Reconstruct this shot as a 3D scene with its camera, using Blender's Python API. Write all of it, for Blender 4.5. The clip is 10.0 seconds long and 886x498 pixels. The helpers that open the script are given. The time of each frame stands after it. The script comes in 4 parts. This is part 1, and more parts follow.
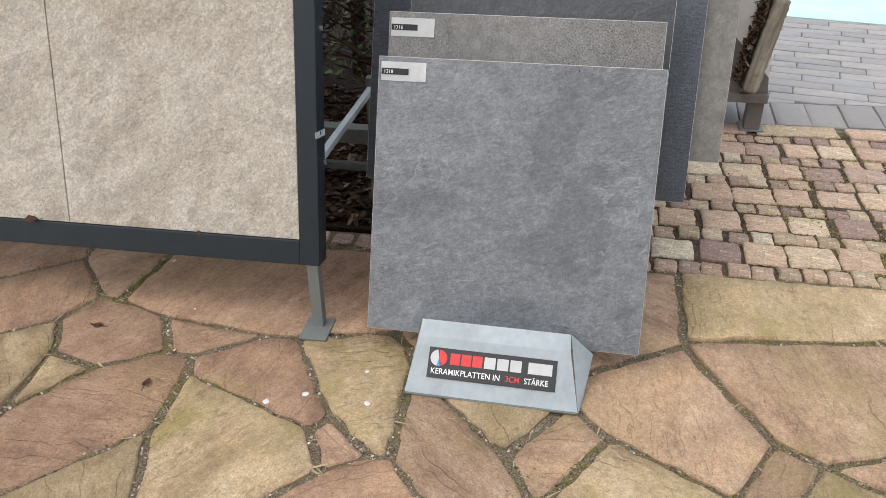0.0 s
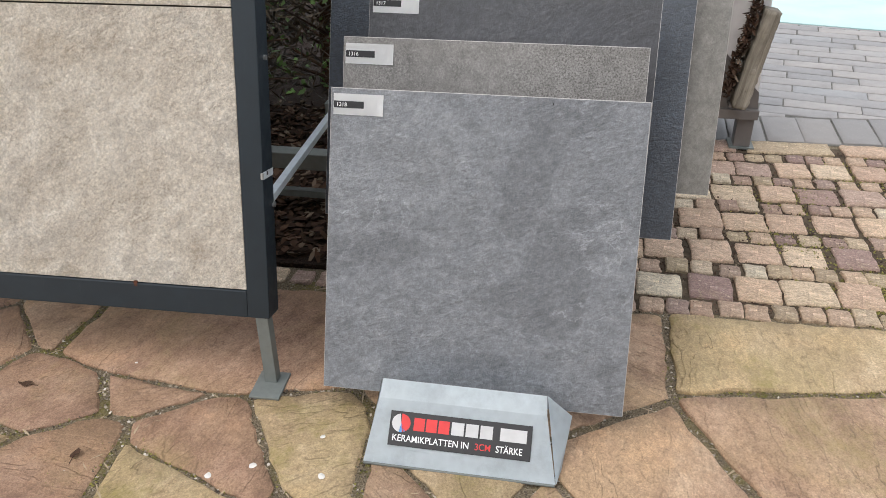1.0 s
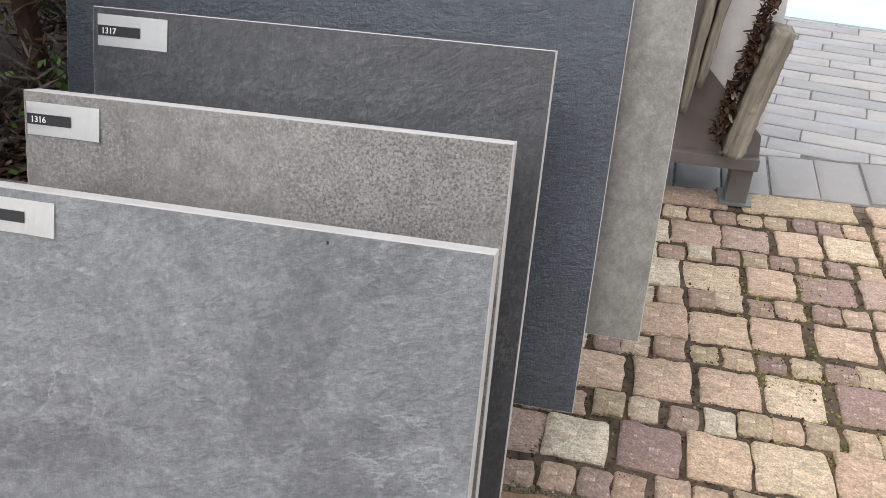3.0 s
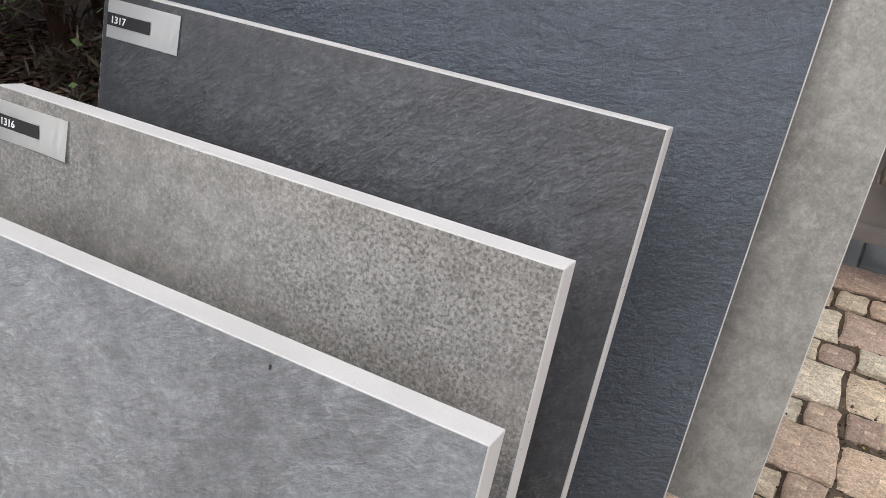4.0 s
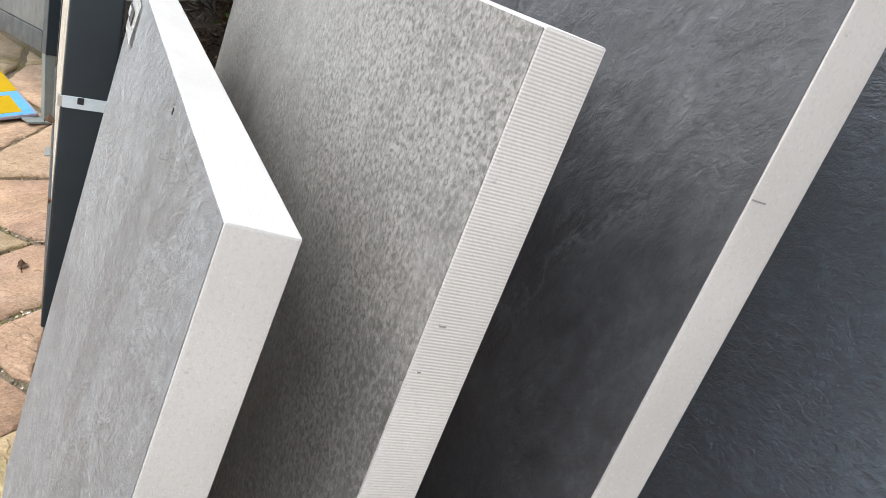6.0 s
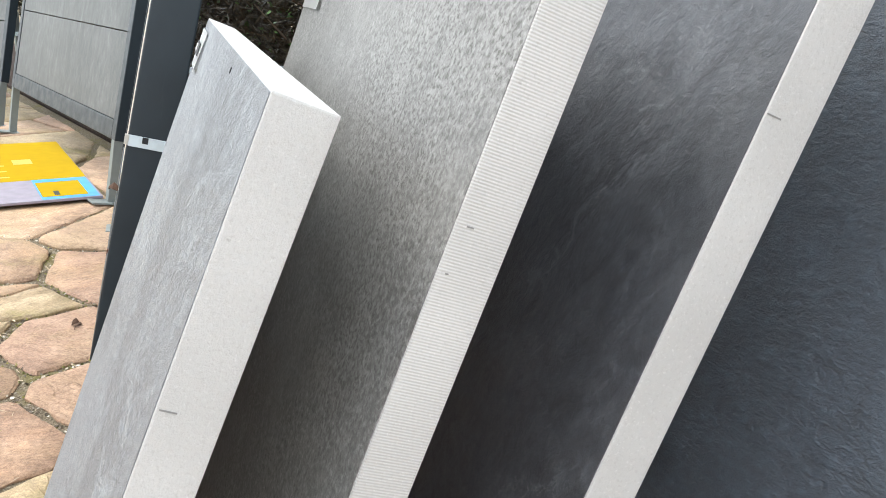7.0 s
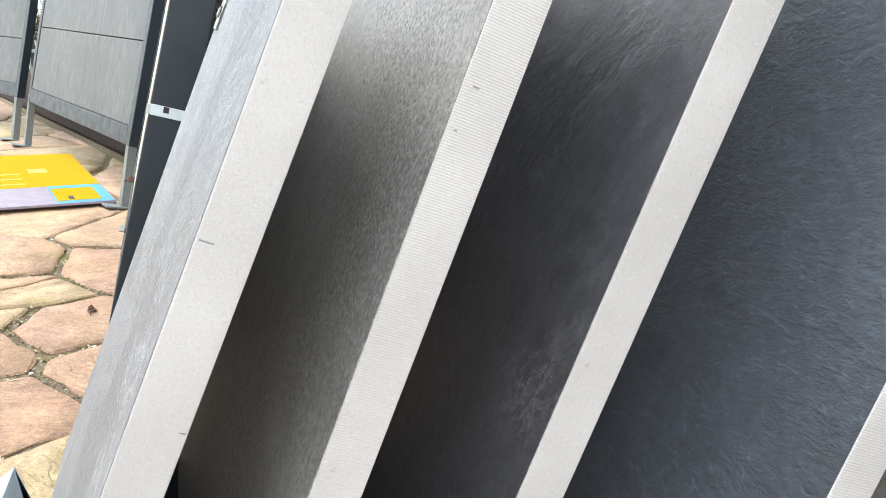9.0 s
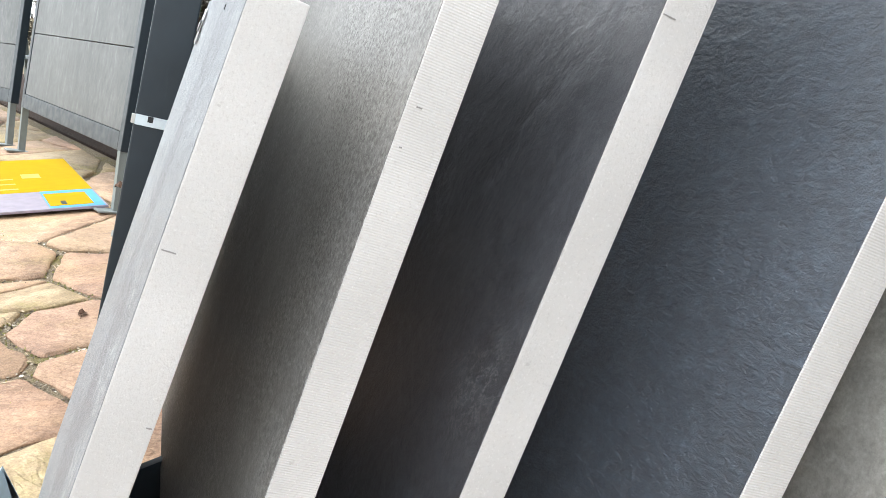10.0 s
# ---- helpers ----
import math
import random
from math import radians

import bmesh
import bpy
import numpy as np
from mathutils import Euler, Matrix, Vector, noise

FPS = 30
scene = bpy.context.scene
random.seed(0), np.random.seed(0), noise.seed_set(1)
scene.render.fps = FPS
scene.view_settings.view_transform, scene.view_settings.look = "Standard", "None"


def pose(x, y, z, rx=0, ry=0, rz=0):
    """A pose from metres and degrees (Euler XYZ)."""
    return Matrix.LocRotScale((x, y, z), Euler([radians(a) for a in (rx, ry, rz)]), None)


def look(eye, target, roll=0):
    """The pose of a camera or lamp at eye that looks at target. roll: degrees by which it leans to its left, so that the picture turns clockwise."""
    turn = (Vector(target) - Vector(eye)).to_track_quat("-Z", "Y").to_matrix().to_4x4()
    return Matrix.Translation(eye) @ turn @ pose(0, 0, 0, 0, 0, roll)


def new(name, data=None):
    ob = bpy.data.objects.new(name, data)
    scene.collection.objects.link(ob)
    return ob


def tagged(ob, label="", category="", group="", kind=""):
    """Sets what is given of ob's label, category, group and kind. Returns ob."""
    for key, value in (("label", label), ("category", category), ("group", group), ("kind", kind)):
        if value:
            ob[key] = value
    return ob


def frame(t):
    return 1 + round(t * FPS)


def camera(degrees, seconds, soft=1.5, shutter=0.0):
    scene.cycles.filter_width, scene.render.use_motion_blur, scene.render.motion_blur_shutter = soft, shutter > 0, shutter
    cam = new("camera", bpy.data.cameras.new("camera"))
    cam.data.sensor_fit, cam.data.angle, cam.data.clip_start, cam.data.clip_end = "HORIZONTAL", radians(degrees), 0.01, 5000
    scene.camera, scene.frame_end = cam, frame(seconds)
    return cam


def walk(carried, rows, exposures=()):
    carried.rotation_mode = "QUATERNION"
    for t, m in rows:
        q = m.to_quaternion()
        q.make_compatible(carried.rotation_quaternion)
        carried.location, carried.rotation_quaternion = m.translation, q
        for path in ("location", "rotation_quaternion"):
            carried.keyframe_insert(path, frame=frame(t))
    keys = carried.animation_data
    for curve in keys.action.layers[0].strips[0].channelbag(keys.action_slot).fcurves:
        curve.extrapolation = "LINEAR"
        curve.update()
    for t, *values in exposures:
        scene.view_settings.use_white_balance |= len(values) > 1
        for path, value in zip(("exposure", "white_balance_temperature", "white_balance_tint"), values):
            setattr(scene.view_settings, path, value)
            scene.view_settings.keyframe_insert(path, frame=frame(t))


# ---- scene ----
cam = camera(58.03, 10.0, soft=0.6)
PATH = [
    (0, (0.3671, -0.0116, 1.1121), (0.0175, 1.6849, 0.1122), -0.36),
    (0.5, (0.3693, 0.0588, 1.1150), (0.0307, 1.7590, 0.1177), -0.53),
    (1, (0.3791, 0.1958, 1.1175), (0.0581, 1.8945, 0.1118), -0.52),
    (1.5, (0.4110, 0.3725, 1.1085), (0.1040, 2.0696, 0.0957), -0.59),
    (2, (0.4538, 0.5536, 1.0760), (0.1582, 2.2412, 0.0441), -0.49),
    (2.2, (0.4754, 0.6309, 1.0679), (0.1784, 2.3118, 0.0256), -0.28),
    (3.3, (0.6314, 1.0707, 1.0539), (0.1723, 2.6706, -0.0550), 1.46),
    (3.5, (0.6404, 1.1375, 1.0473), (0.1068, 2.7109, -0.0660), 1.51),
    (4, (0.6286, 1.2900, 1.0187), (-0.1333, 2.7433, -0.1248), 2.66),
    (4.5, (0.6730, 1.3960, 0.9893), (-0.3729, 2.6502, -0.1653), 3.41),
    (5, (0.7264, 1.5118, 0.9424), (-0.5889, 2.5008, -0.1942), 4.06),
    (5.5, (0.7549, 1.5731, 0.8106), (-0.7581, 2.3588, -0.2351), 3.93),
    (5.7, (0.7517, 1.5868, 0.7750), (-0.8291, 2.3111, -0.2131), 3.81),
    (6.8, (0.8125, 1.6033, 0.6703), (-0.9903, 2.1899, 0.0332), 3.42),
    (7, (0.8149, 1.5910, 0.6573), (-0.9979, 2.1733, 0.0452), 3.11),
    (7.5, (0.8226, 1.5784, 0.6341), (-1.0077, 2.1491, 0.0646), 3.05),
    (8, (0.8380, 1.5730, 0.6185), (-0.9990, 2.1411, 0.0686), 3.04),
    (8.5, (0.8583, 1.5658, 0.6046), (-0.9804, 2.1366, 0.0632), 2.97),
    (9, (0.8763, 1.5745, 0.5867), (-0.9633, 2.1463, 0.0491), 2.95),
    (9.5, (0.8984, 1.5848, 0.5828), (-0.9402, 2.1612, 0.0467), 2.87),
    (10, (0.9138, 1.5915, 0.6000), (-0.9250, 2.1703, 0.0673), 2.77),
]
EXPOSURES = [(0, 0.73, 6500, 10), (1.0, 0.76, 6500, 10.3), (2.0, 0.97, 6500, 10.5), (3.4, 1.06, 6500, 10.5), (4.5, 1.24, 6450, 10), (5.5, 1.48, 6450, 9), (7.0, 1.80, 6250, 5.5), (10.0, 1.98, 6250, 6)]
walk(cam, [(t, look(eye, target, roll)) for t, eye, target, roll in PATH], EXPOSURES)

# ---- light ----
SUN_ELEVATION, SUN_AZIMUTH = 56.0, 214.0
world = bpy.data.worlds.new("overcast_sky")
scene.world = world
world.use_nodes = True
wn = world.node_tree
sky = wn.nodes.new("ShaderNodeTexSky")
sky.sky_type = "NISHITA"
sky.sun_disc = False
sky.sun_elevation = radians(SUN_ELEVATION)
sky.sun_rotation = radians(SUN_AZIMUTH)
sky.air_density, sky.dust_density, sky.ozone_density = 1.0, 4.0, 1.0
soften = wn.nodes.new("ShaderNodeMix")
soften.data_type = "RGBA"
soften.inputs[0].default_value = 0.65
soften.inputs[7].default_value = (8.5, 8.7, 9.0, 1)
wn.links.new(sky.outputs[0], soften.inputs[6])
wn.links.new(soften.outputs[2], wn.nodes["Background"].inputs[0])
wn.nodes["Background"].inputs[1].default_value = 0.111
sun_data = bpy.data.lights.new("sun", "SUN")
sun_data.energy, sun_data.angle, sun_data.color = 0.65, radians(35), (1.0, 0.98, 0.95)
sun = new("sun", sun_data)
az = radians(SUN_AZIMUTH)
sun.matrix_world = look((0, 0, 8), Vector((0, 0, 8)) - Vector((math.sin(az) * math.cos(radians(SUN_ELEVATION)), math.cos(az) * math.cos(radians(SUN_ELEVATION)), math.sin(radians(SUN_ELEVATION)))))


# ---- materials ----
class Nodes:
    """A small builder for node materials."""

    def __init__(self, name):
        self.mat = bpy.data.materials.new(name)
        self.mat.use_nodes = True
        self.t = self.mat.node_tree
        self.bsdf = self.t.nodes["Principled BSDF"]
        self.coord = self.t.nodes.new("ShaderNodeTexCoord").outputs["Object"]

    def put(self, socket, value):
        if hasattr(value, "is_output"):
            self.t.links.new(value, socket)
        else:
            socket.default_value = value

    def mapped(self, scale=(1, 1, 1), turn=(0, 0, 0), shift=None):
        first = self.t.nodes.new("ShaderNodeMapping")
        first.inputs["Rotation"].default_value = [radians(a) for a in turn]
        self.t.links.new(self.coord, first.inputs["Vector"])
        n = self.t.nodes.new("ShaderNodeMapping")
        n.inputs["Scale"].default_value = scale
        self.t.links.new(first.outputs[0], n.inputs["Vector"])
        if shift is not None:
            self.t.links.new(shift, n.inputs["Location"])
        return n.outputs[0]

    def noise(self, scale, detail=4, rough=0.55, vector=None, warp=0.0):
        n = self.t.nodes.new("ShaderNodeTexNoise")
        n.inputs["Scale"].default_value, n.inputs["Detail"].default_value = scale, detail
        n.inputs["Roughness"].default_value, n.inputs["Distortion"].default_value = rough, warp
        self.t.links.new(vector or self.coord, n.inputs["Vector"])
        return n.outputs["Fac"]

    def voronoi(self, scale, feature="F1", vector=None):
        n = self.t.nodes.new("ShaderNodeTexVoronoi")
        n.feature = feature
        n.inputs["Scale"].default_value = scale
        self.t.links.new(vector or self.coord, n.inputs["Vector"])
        return n.outputs["Distance"]

    def wave(self, scale, vector=None, warp=0.0, direction="Z"):
        n = self.t.nodes.new("ShaderNodeTexWave")
        n.bands_direction = direction
        n.inputs["Scale"].default_value, n.inputs["Distortion"].default_value = scale, warp
        self.t.links.new(vector or self.coord, n.inputs["Vector"])
        return n.outputs["Fac"]

    def ramp(self, fac, *stops):
        n = self.t.nodes.new("ShaderNodeValToRGB")
        e = n.color_ramp.elements
        while len(e) < len(stops):
            e.new(0.5)
        for el, (p, c) in zip(e, stops):
            el.position = p
            el.color = (*c, 1) if not isinstance(c, (int, float)) else (c, c, c, 1)
        self.t.links.new(fac, n.inputs[0])
        return n.outputs[0]

    def mix(self, fac, a, b, how="MIX"):
        n = self.t.nodes.new("ShaderNodeMix")
        n.data_type, n.blend_type = "RGBA", how
        for k, v in ((0, fac), (6, a), (7, b)):
            self.put(n.inputs[k], (*v, 1) if isinstance(v, tuple) and len(v) == 3 else v)
        return n.outputs[2]

    def tone(self, col, fac, low, high, a=0.36, b=0.64):
        """Lightens and darkens a colour by a texture."""
        return self.mix(1.0, col, self.ramp(fac, (a, low), (b, high)), "MULTIPLY")

    def math(self, how, a, b=0.0):
        n = self.t.nodes.new("ShaderNodeMath")
        n.operation = how
        self.put(n.inputs[0], a), self.put(n.inputs[1], b)
        return n.outputs[0]

    def chance(self):
        return self.t.nodes.new("ShaderNodeObjectInfo").outputs["Random"]

    def island(self):
        return self.t.nodes.new("ShaderNodeNewGeometry").outputs["Random Per Island"]

    def bump(self, height, strength=0.3, distance=0.002, below=None):
        n = self.t.nodes.new("ShaderNodeBump")
        n.inputs["Strength"].default_value, n.inputs["Distance"].default_value = strength, distance
        self.put(n.inputs["Height"], height)
        if below is not None:
            self.t.links.new(below, n.inputs["Normal"])
        self.t.links.new(n.outputs[0], self.bsdf.inputs["Normal"])
        return n.outputs[0]

    def done(self, colour, rough=0.6, metal=0.0, spec=0.5):
        self.put(self.bsdf.inputs["Base Color"], (*colour, 1) if isinstance(colour, tuple) and len(colour) == 3 else colour)
        self.put(self.bsdf.inputs["Roughness"], rough)
        self.bsdf.inputs["Metallic"].default_value = metal
        self.bsdf.inputs["Specular IOR Level"].default_value = spec
        return self.mat


def slate_face(name, dark, mid, light, turn, stretch, relief, rough, fleck=0.0, vein=0.0, cloud=4.0, seed=0.0, scuff=None, spec=0.5, plates=0.0, pitted=None, ridges=70.0, chips=0.5, uneven=0.9):
    """A printed and embossed porcelain face: flaked plates, slanting chips that stand proud, fine grain, pale veins."""
    n = Nodes(name)
    place = n.t.nodes.new("ShaderNodeVectorMath")
    place.operation = "ADD"
    n.t.links.new(n.coord, place.inputs[0])
    place.inputs[1].default_value = (seed, seed * 0.7, seed * 1.3)
    local, n.coord = n.coord, place.outputs[0]
    slant = n.mapped((1.0, 1.0, stretch), (0, turn, 0))
    soft = n.mapped((1.0, 1.0, 1.0 + (stretch - 1) * 0.35), (0, turn, 0))
    clouds = n.noise(cloud, 5, 0.62, soft, 0.4)
    mottle = n.noise(30, 10, 0.78, soft, 0.3)
    grain = n.noise(330, 5, 0.85)
    ridge = n.noise(ridges, 6, 0.64, slant, 0.35)
    where = n.ramp(n.noise(6.0, 5, 0.62, soft), (0.38, 0.15), (0.62, 1.0))
    mixed = n.math("ADD", n.math("MULTIPLY", clouds, 0.22), n.math("ADD", n.math("MULTIPLY", mottle, 0.50), 0.14))
    col = n.ramp(mixed, (0.38, dark), (0.50, mid), (0.64, light))
    col = n.tone(col, ridge, 1 - 0.55 * chips, 1 + 0.55 * chips)
    col = n.tone(col, n.noise(ridges * 1.7, 5, 0.72, soft, 0.3), 1 - 0.5 * chips, 1 + 0.5 * chips)
    col = n.tone(col, grain, 0.84, 1.16)
    col = n.mix(n.math("MULTIPLY", n.ramp(ridge, (0.60, 0.0), (0.67, chips)), where), col, tuple(min(1, c * 1.5) for c in light))
    steps = None
    if plates:
        sheet = n.noise(3.0, 9, 0.56, soft, 0.5)
        step = n.ramp(sheet, (0.40, 0.84), (0.404, 1.02), (0.47, 1.05), (0.474, 0.90), (0.55, 1.0), (0.554, 1.12), (0.63, 1.02), (0.634, 0.88))
        steps = n.ramp(sheet, (0.40, 0.0), (0.405, 0.25), (0.47, 0.25), (0.475, 0.5), (0.55, 0.5), (0.555, 0.75), (0.63, 0.75), (0.635, 1.0))
        col = n.mix(plates, col, step, "MULTIPLY")
    if fleck:
        patch = n.ramp(n.noise(5.5, 6, 0.62, None, 0.4), (0.42, 0.12), (0.58, 1.0))
        spots = n.noise(210, 7, 0.82, None, 0.3)
        pale = n.ramp(spots, (0.535, 0.0), (0.575, 1.0))
        pits = n.ramp(spots, (0.42, 1.0), (0.46, 0.0))
        col = n.mix(n.math("MULTIPLY", n.math("MULTIPLY", patch, pale), fleck * 0.7), col, tuple(min(1, c * 1.3) for c in light))
        col = n.mix(n.math("MULTIPLY", n.math("MULTIPLY", patch, pits), fleck), col, tuple(c * 0.8 for c in dark))
    if pitted:
        away = n.t.nodes.new("ShaderNodeVectorMath")
        away.operation = "DISTANCE"
        n.t.links.new(local, away.inputs[0])
        away.inputs[1].default_value = (pitted[0], 0, pitted[1])
        near = n.ramp(n.math("ADD", away.outputs["Value"], n.math("MULTIPLY", n.math("SUBTRACT", n.noise(9, 6, 0.68), 0.5), 0.42)), (0.06, 1.0), (pitted[2], 0.0))
        spots = n.noise(290, 4, 0.62, None, 0.4)
        col = n.mix(n.math("MULTIPLY", near, n.ramp(spots, (0.41, 0.9), (0.475, 0.0))), col, (dark[0] * 0.80, dark[1] * 0.78, dark[2] * 0.74))
        col = n.mix(n.math("MULTIPLY", near, n.ramp(spots, (0.55, 0.0), (0.61, 0.4))), col, tuple(min(1, c * 1.2) for c in light))
    if vein:
        line = n.math("ABSOLUTE", n.math("SUBTRACT", n.noise(3.6, 9, 0.60, soft, 0.3), 0.5))
        spot = n.ramp(n.noise(4.5, 4, 0.5), (0.53, 0.0), (0.60, 1.0))
        thin = n.math("MULTIPLY", n.ramp(line, (0.0, 1.0), (0.006, 0.0)), spot)
        col = n.mix(n.math("MULTIPLY", thin, vein), col, tuple(min(1, c * 1.9) for c in light))
        dash = n.ramp(n.noise(44, 5, 0.6, n.mapped((1.0, 1.0, 5.0), (0, turn, 0))), (0.63, 0.0), (0.68, 1.0))
        group = n.ramp(n.noise(4.0, 5, 0.62, soft), (0.50, 0.0), (0.60, 1.0))
        col = n.mix(n.math("MULTIPLY", n.math("MULTIPLY", dash, group), vein), col, tuple(min(1, c * 1.6) for c in light))
    if scuff:
        for (u, v), size in scuff:
            far = n.t.nodes.new("ShaderNodeVectorMath")
            far.operation = "DISTANCE"
            n.t.links.new(local, far.inputs[0])
            far.inputs[1].default_value = (u, 0, v)
            blot = n.ramp(n.math("ADD", far.outputs["Value"], n.math("MULTIPLY", n.math("SUBTRACT", n.noise(30, 6, 0.7), 0.5), size)), (0.0, 1.0), (size, 0.0))
            hair = n.ramp(n.math("ABSOLUTE", n.math("SUBTRACT", n.noise(38, 9, 0.75, slant), 0.5)), (0.0, 1.0), (0.016, 0.0))
            col = n.mix(n.math("MULTIPLY", n.math("MULTIPLY", blot, hair), 0.75), col, (0.30, 0.30, 0.30))
    height = n.math("ADD", n.math("MULTIPLY", ridge, where), n.math("ADD", n.math("MULTIPLY", mottle, uneven), n.math("MULTIPLY", grain, 0.14)))
    if steps is not None:
        height = n.math("ADD", height, n.math("MULTIPLY", steps, 0.35))
    n.bump(height, relief, 0.005)
    return n.done(col, n.ramp(mottle, (0.3, rough - 0.07), (0.7, rough + 0.1)), spec=spec)


def ceramic_edge(name, ribs):
    n = Nodes(name)
    col = n.mix(n.ramp(n.noise(9, 5), (0.4, 0.0), (0.62, 1.0)), (0.448, 0.431, 0.415), (0.512, 0.494, 0.478))
    col = n.mix(n.ramp(n.noise(520, 3, 0.8), (0.58, 0.0), (0.68, 0.4)), col, (0.66, 0.64, 0.62))
    col = n.mix(n.ramp(n.noise(430, 4, 0.8), (0.34, 0.5), (0.47, 0.0)), col, (0.38, 0.36, 0.34))
    col = n.mix(n.ramp(n.noise(70, 3, 0.6), (0.70, 0.0), (0.74, 0.5)), col, (0.30, 0.28, 0.26))
    if ribs:
        saw = n.wave(205, direction="Z", warp=0.35)
        col = n.mix(n.ramp(saw, (0.0, 0.09), (0.45, 0.0)), col, (0.33, 0.31, 0.29))
        n.bump(n.math("ADD", saw, n.math("MULTIPLY", n.noise(260, 3), 0.4)), 0.29, 0.0008)
    else:
        n.bump(n.math("ADD", n.noise(420, 4, 0.8), n.math("MULTIPLY", n.noise(60, 4), 0.8)), 0.55, 0.0016)
    return n.done(col, 0.75)


def painted_metal(name, colour, rough=0.42):
    n = Nodes(name)
    col = n.mix(n.ramp(n.noise(14, 5), (0.35, 0.0), (0.75, 1.0)), tuple(c * 0.88 for c in colour), tuple(min(1, c * 1.15) for c in colour))
    col = n.mix(n.ramp(n.noise(55, 6, 0.7, n.mapped((1, 1, 0.15))), (0.6, 0.0), (0.8, 0.07)), col, (0.25, 0.24, 0.22))
    n.bump(n.noise(700, 2), 0.12, 0.0006)
    return n.done(col, n.ramp(n.noise(25, 4), (0.3, rough - 0.06), (0.7, rough + 0.12)), 0.0)


def galvanised(name, tint=(0.64, 0.705, 0.735), rough=0.5):
    n = Nodes(name)
    spangle = n.voronoi(60)
    col = n.mix(n.ramp(spangle, (0.1, 0.0), (0.8, 1.0)), tuple(c * 0.93 for c in tint), tint)
    col = n.mix(n.ramp(n.noise(22, 7, 0.75), (0.50, 0.0), (0.66, 0.5)), col, tuple(c * 0.74 for c in tint))
    col = n.mix(n.ramp(n.noise(9, 6, 0.7, n.mapped((1, 1, 0.4))), (0.55, 0.0), (0.68, 0.4)), col, tuple(min(1, c * 1.2) for c in tint))
    n.bump(n.noise(240, 3), 0.1, 0.0008)
    return n.done(col, n.ramp(n.noise(20, 4), (0.3, rough - 0.08), (0.75, rough + 0.15)), 0.3)


def sandstone(name, tones, moss):
    """Split sandstone flag: faint layers, ledges, grain, pits, lichen and moss."""
    n = Nodes(name)
    r = n.chance()
    shift = n.t.nodes.new("ShaderNodeCombineXYZ")
    for k in range(3):
        n.t.links.new(n.math("MULTIPLY", r, 37.0 + 11 * k), shift.inputs[k])
    turn = n.t.nodes.new("ShaderNodeVectorRotate")
    turn.rotation_type = "Z_AXIS"
    n.t.links.new(n.coord, turn.inputs["Vector"])
    n.t.links.new(n.math("MULTIPLY", r, 25.0), turn.inputs["Angle"])
    n.coord = turn.outputs[0]
    n.coord = n.mapped(shift=shift.outputs[0])
    layers = n.noise(6, 4, 0.5, n.mapped((0.5, 2.6, 1.0)))
    blot = n.noise(9, 7, 0.66)
    mid = n.noise(42, 7, 0.74)
    grain = n.noise(210, 6, 0.9)
    col = n.ramp(n.math("ADD", n.math("MULTIPLY", layers, 0.30), n.math("ADD", n.math("MULTIPLY", blot, 0.42), n.math("MULTIPLY", mid, 0.28))), (0.38, tones[0]), (0.5, tones[1]), (0.62, tones[2]))
    col = n.mix(n.ramp(n.noise(3.2, 5, 0.6), (0.44, 0.0), (0.62, 0.65)), col, tuple(a * b for a, b in zip(tones[1], (1.0, 1.05, 0.92))))
    col = n.mix(n.ramp(n.noise(5.2, 6, 0.65, n.mapped(turn=(0, 0, 60))), (0.52, 0.0), (0.66, 0.5)), col, tuple(a * b for a, b in zip(tones[2], (1.12, 1.0, 0.84))))
    col = n.tone(col, n.noise(75, 6, 0.72, n.mapped((0.85, 1.25, 1.0))), 0.84, 1.14)
    col = n.tone(col, n.noise(230, 4, 0.75), 0.78, 1.20)
    bright = n.ramp(r, (0.0, 0.84), (1.0, 1.14))
    col = n.mix(1.0, col, bright, "MULTIPLY")
    col = n.mix(n.ramp(grain, (0.38, 0.5), (0.50, 0.0)), col, tuple(c * 0.65 for c in tones[0]))
    col = n.mix(n.ramp(grain, (0.60, 0.0), (0.70, 0.45)), col, tuple(min(1, c * 1.25) for c in tones[2]))
    col = n.mix(n.ramp(n.noise(24, 7, 0.75), (0.60, 0.0), (0.70, 0.55)), col, tuple(c * 0.55 for c in tones[0]))
    crack = n.math("ABSOLUTE", n.math("SUBTRACT", n.noise(4.0, 3, 0.45, n.mapped((0.6, 2.2, 1.0))), 0.5))
    where = n.ramp(n.noise(4, 3), (0.54, 0.0), (0.62, 1.0))
    split = n.math("MULTIPLY", n.ramp(crack, (0.0, 1.0), (0.006, 0.0)), where)
    col = n.mix(n.math("MULTIPLY", split, 0.4), col, tuple(c * 0.4 for c in tones[0]))
    col = n.mix(n.ramp(n.math("ADD", n.math("MULTIPLY", n.noise(4.0, 6, 0.7), 0.8), n.math("MULTIPLY", mid, 0.2)), (0.53, 0.0), (0.66, moss)), col, (0.25, 0.215, 0.06))
    sheet = n.noise(5.0, 4.5, 0.52, n.mapped((0.6, 2.0, 1.0)))
    lip = n.ramp(sheet, (0.400, 0.0), (0.407, 1.0), (0.412, 0.0), (0.492, 0.0), (0.498, 0.7), (0.504, 0.0))
    broken = n.ramp(n.noise(7, 4, 0.6), (0.46, 0.0), (0.56, 0.55))
    col = n.mix(n.math("MULTIPLY", lip, broken), col, tuple(c * 0.45 for c in tones[0]))
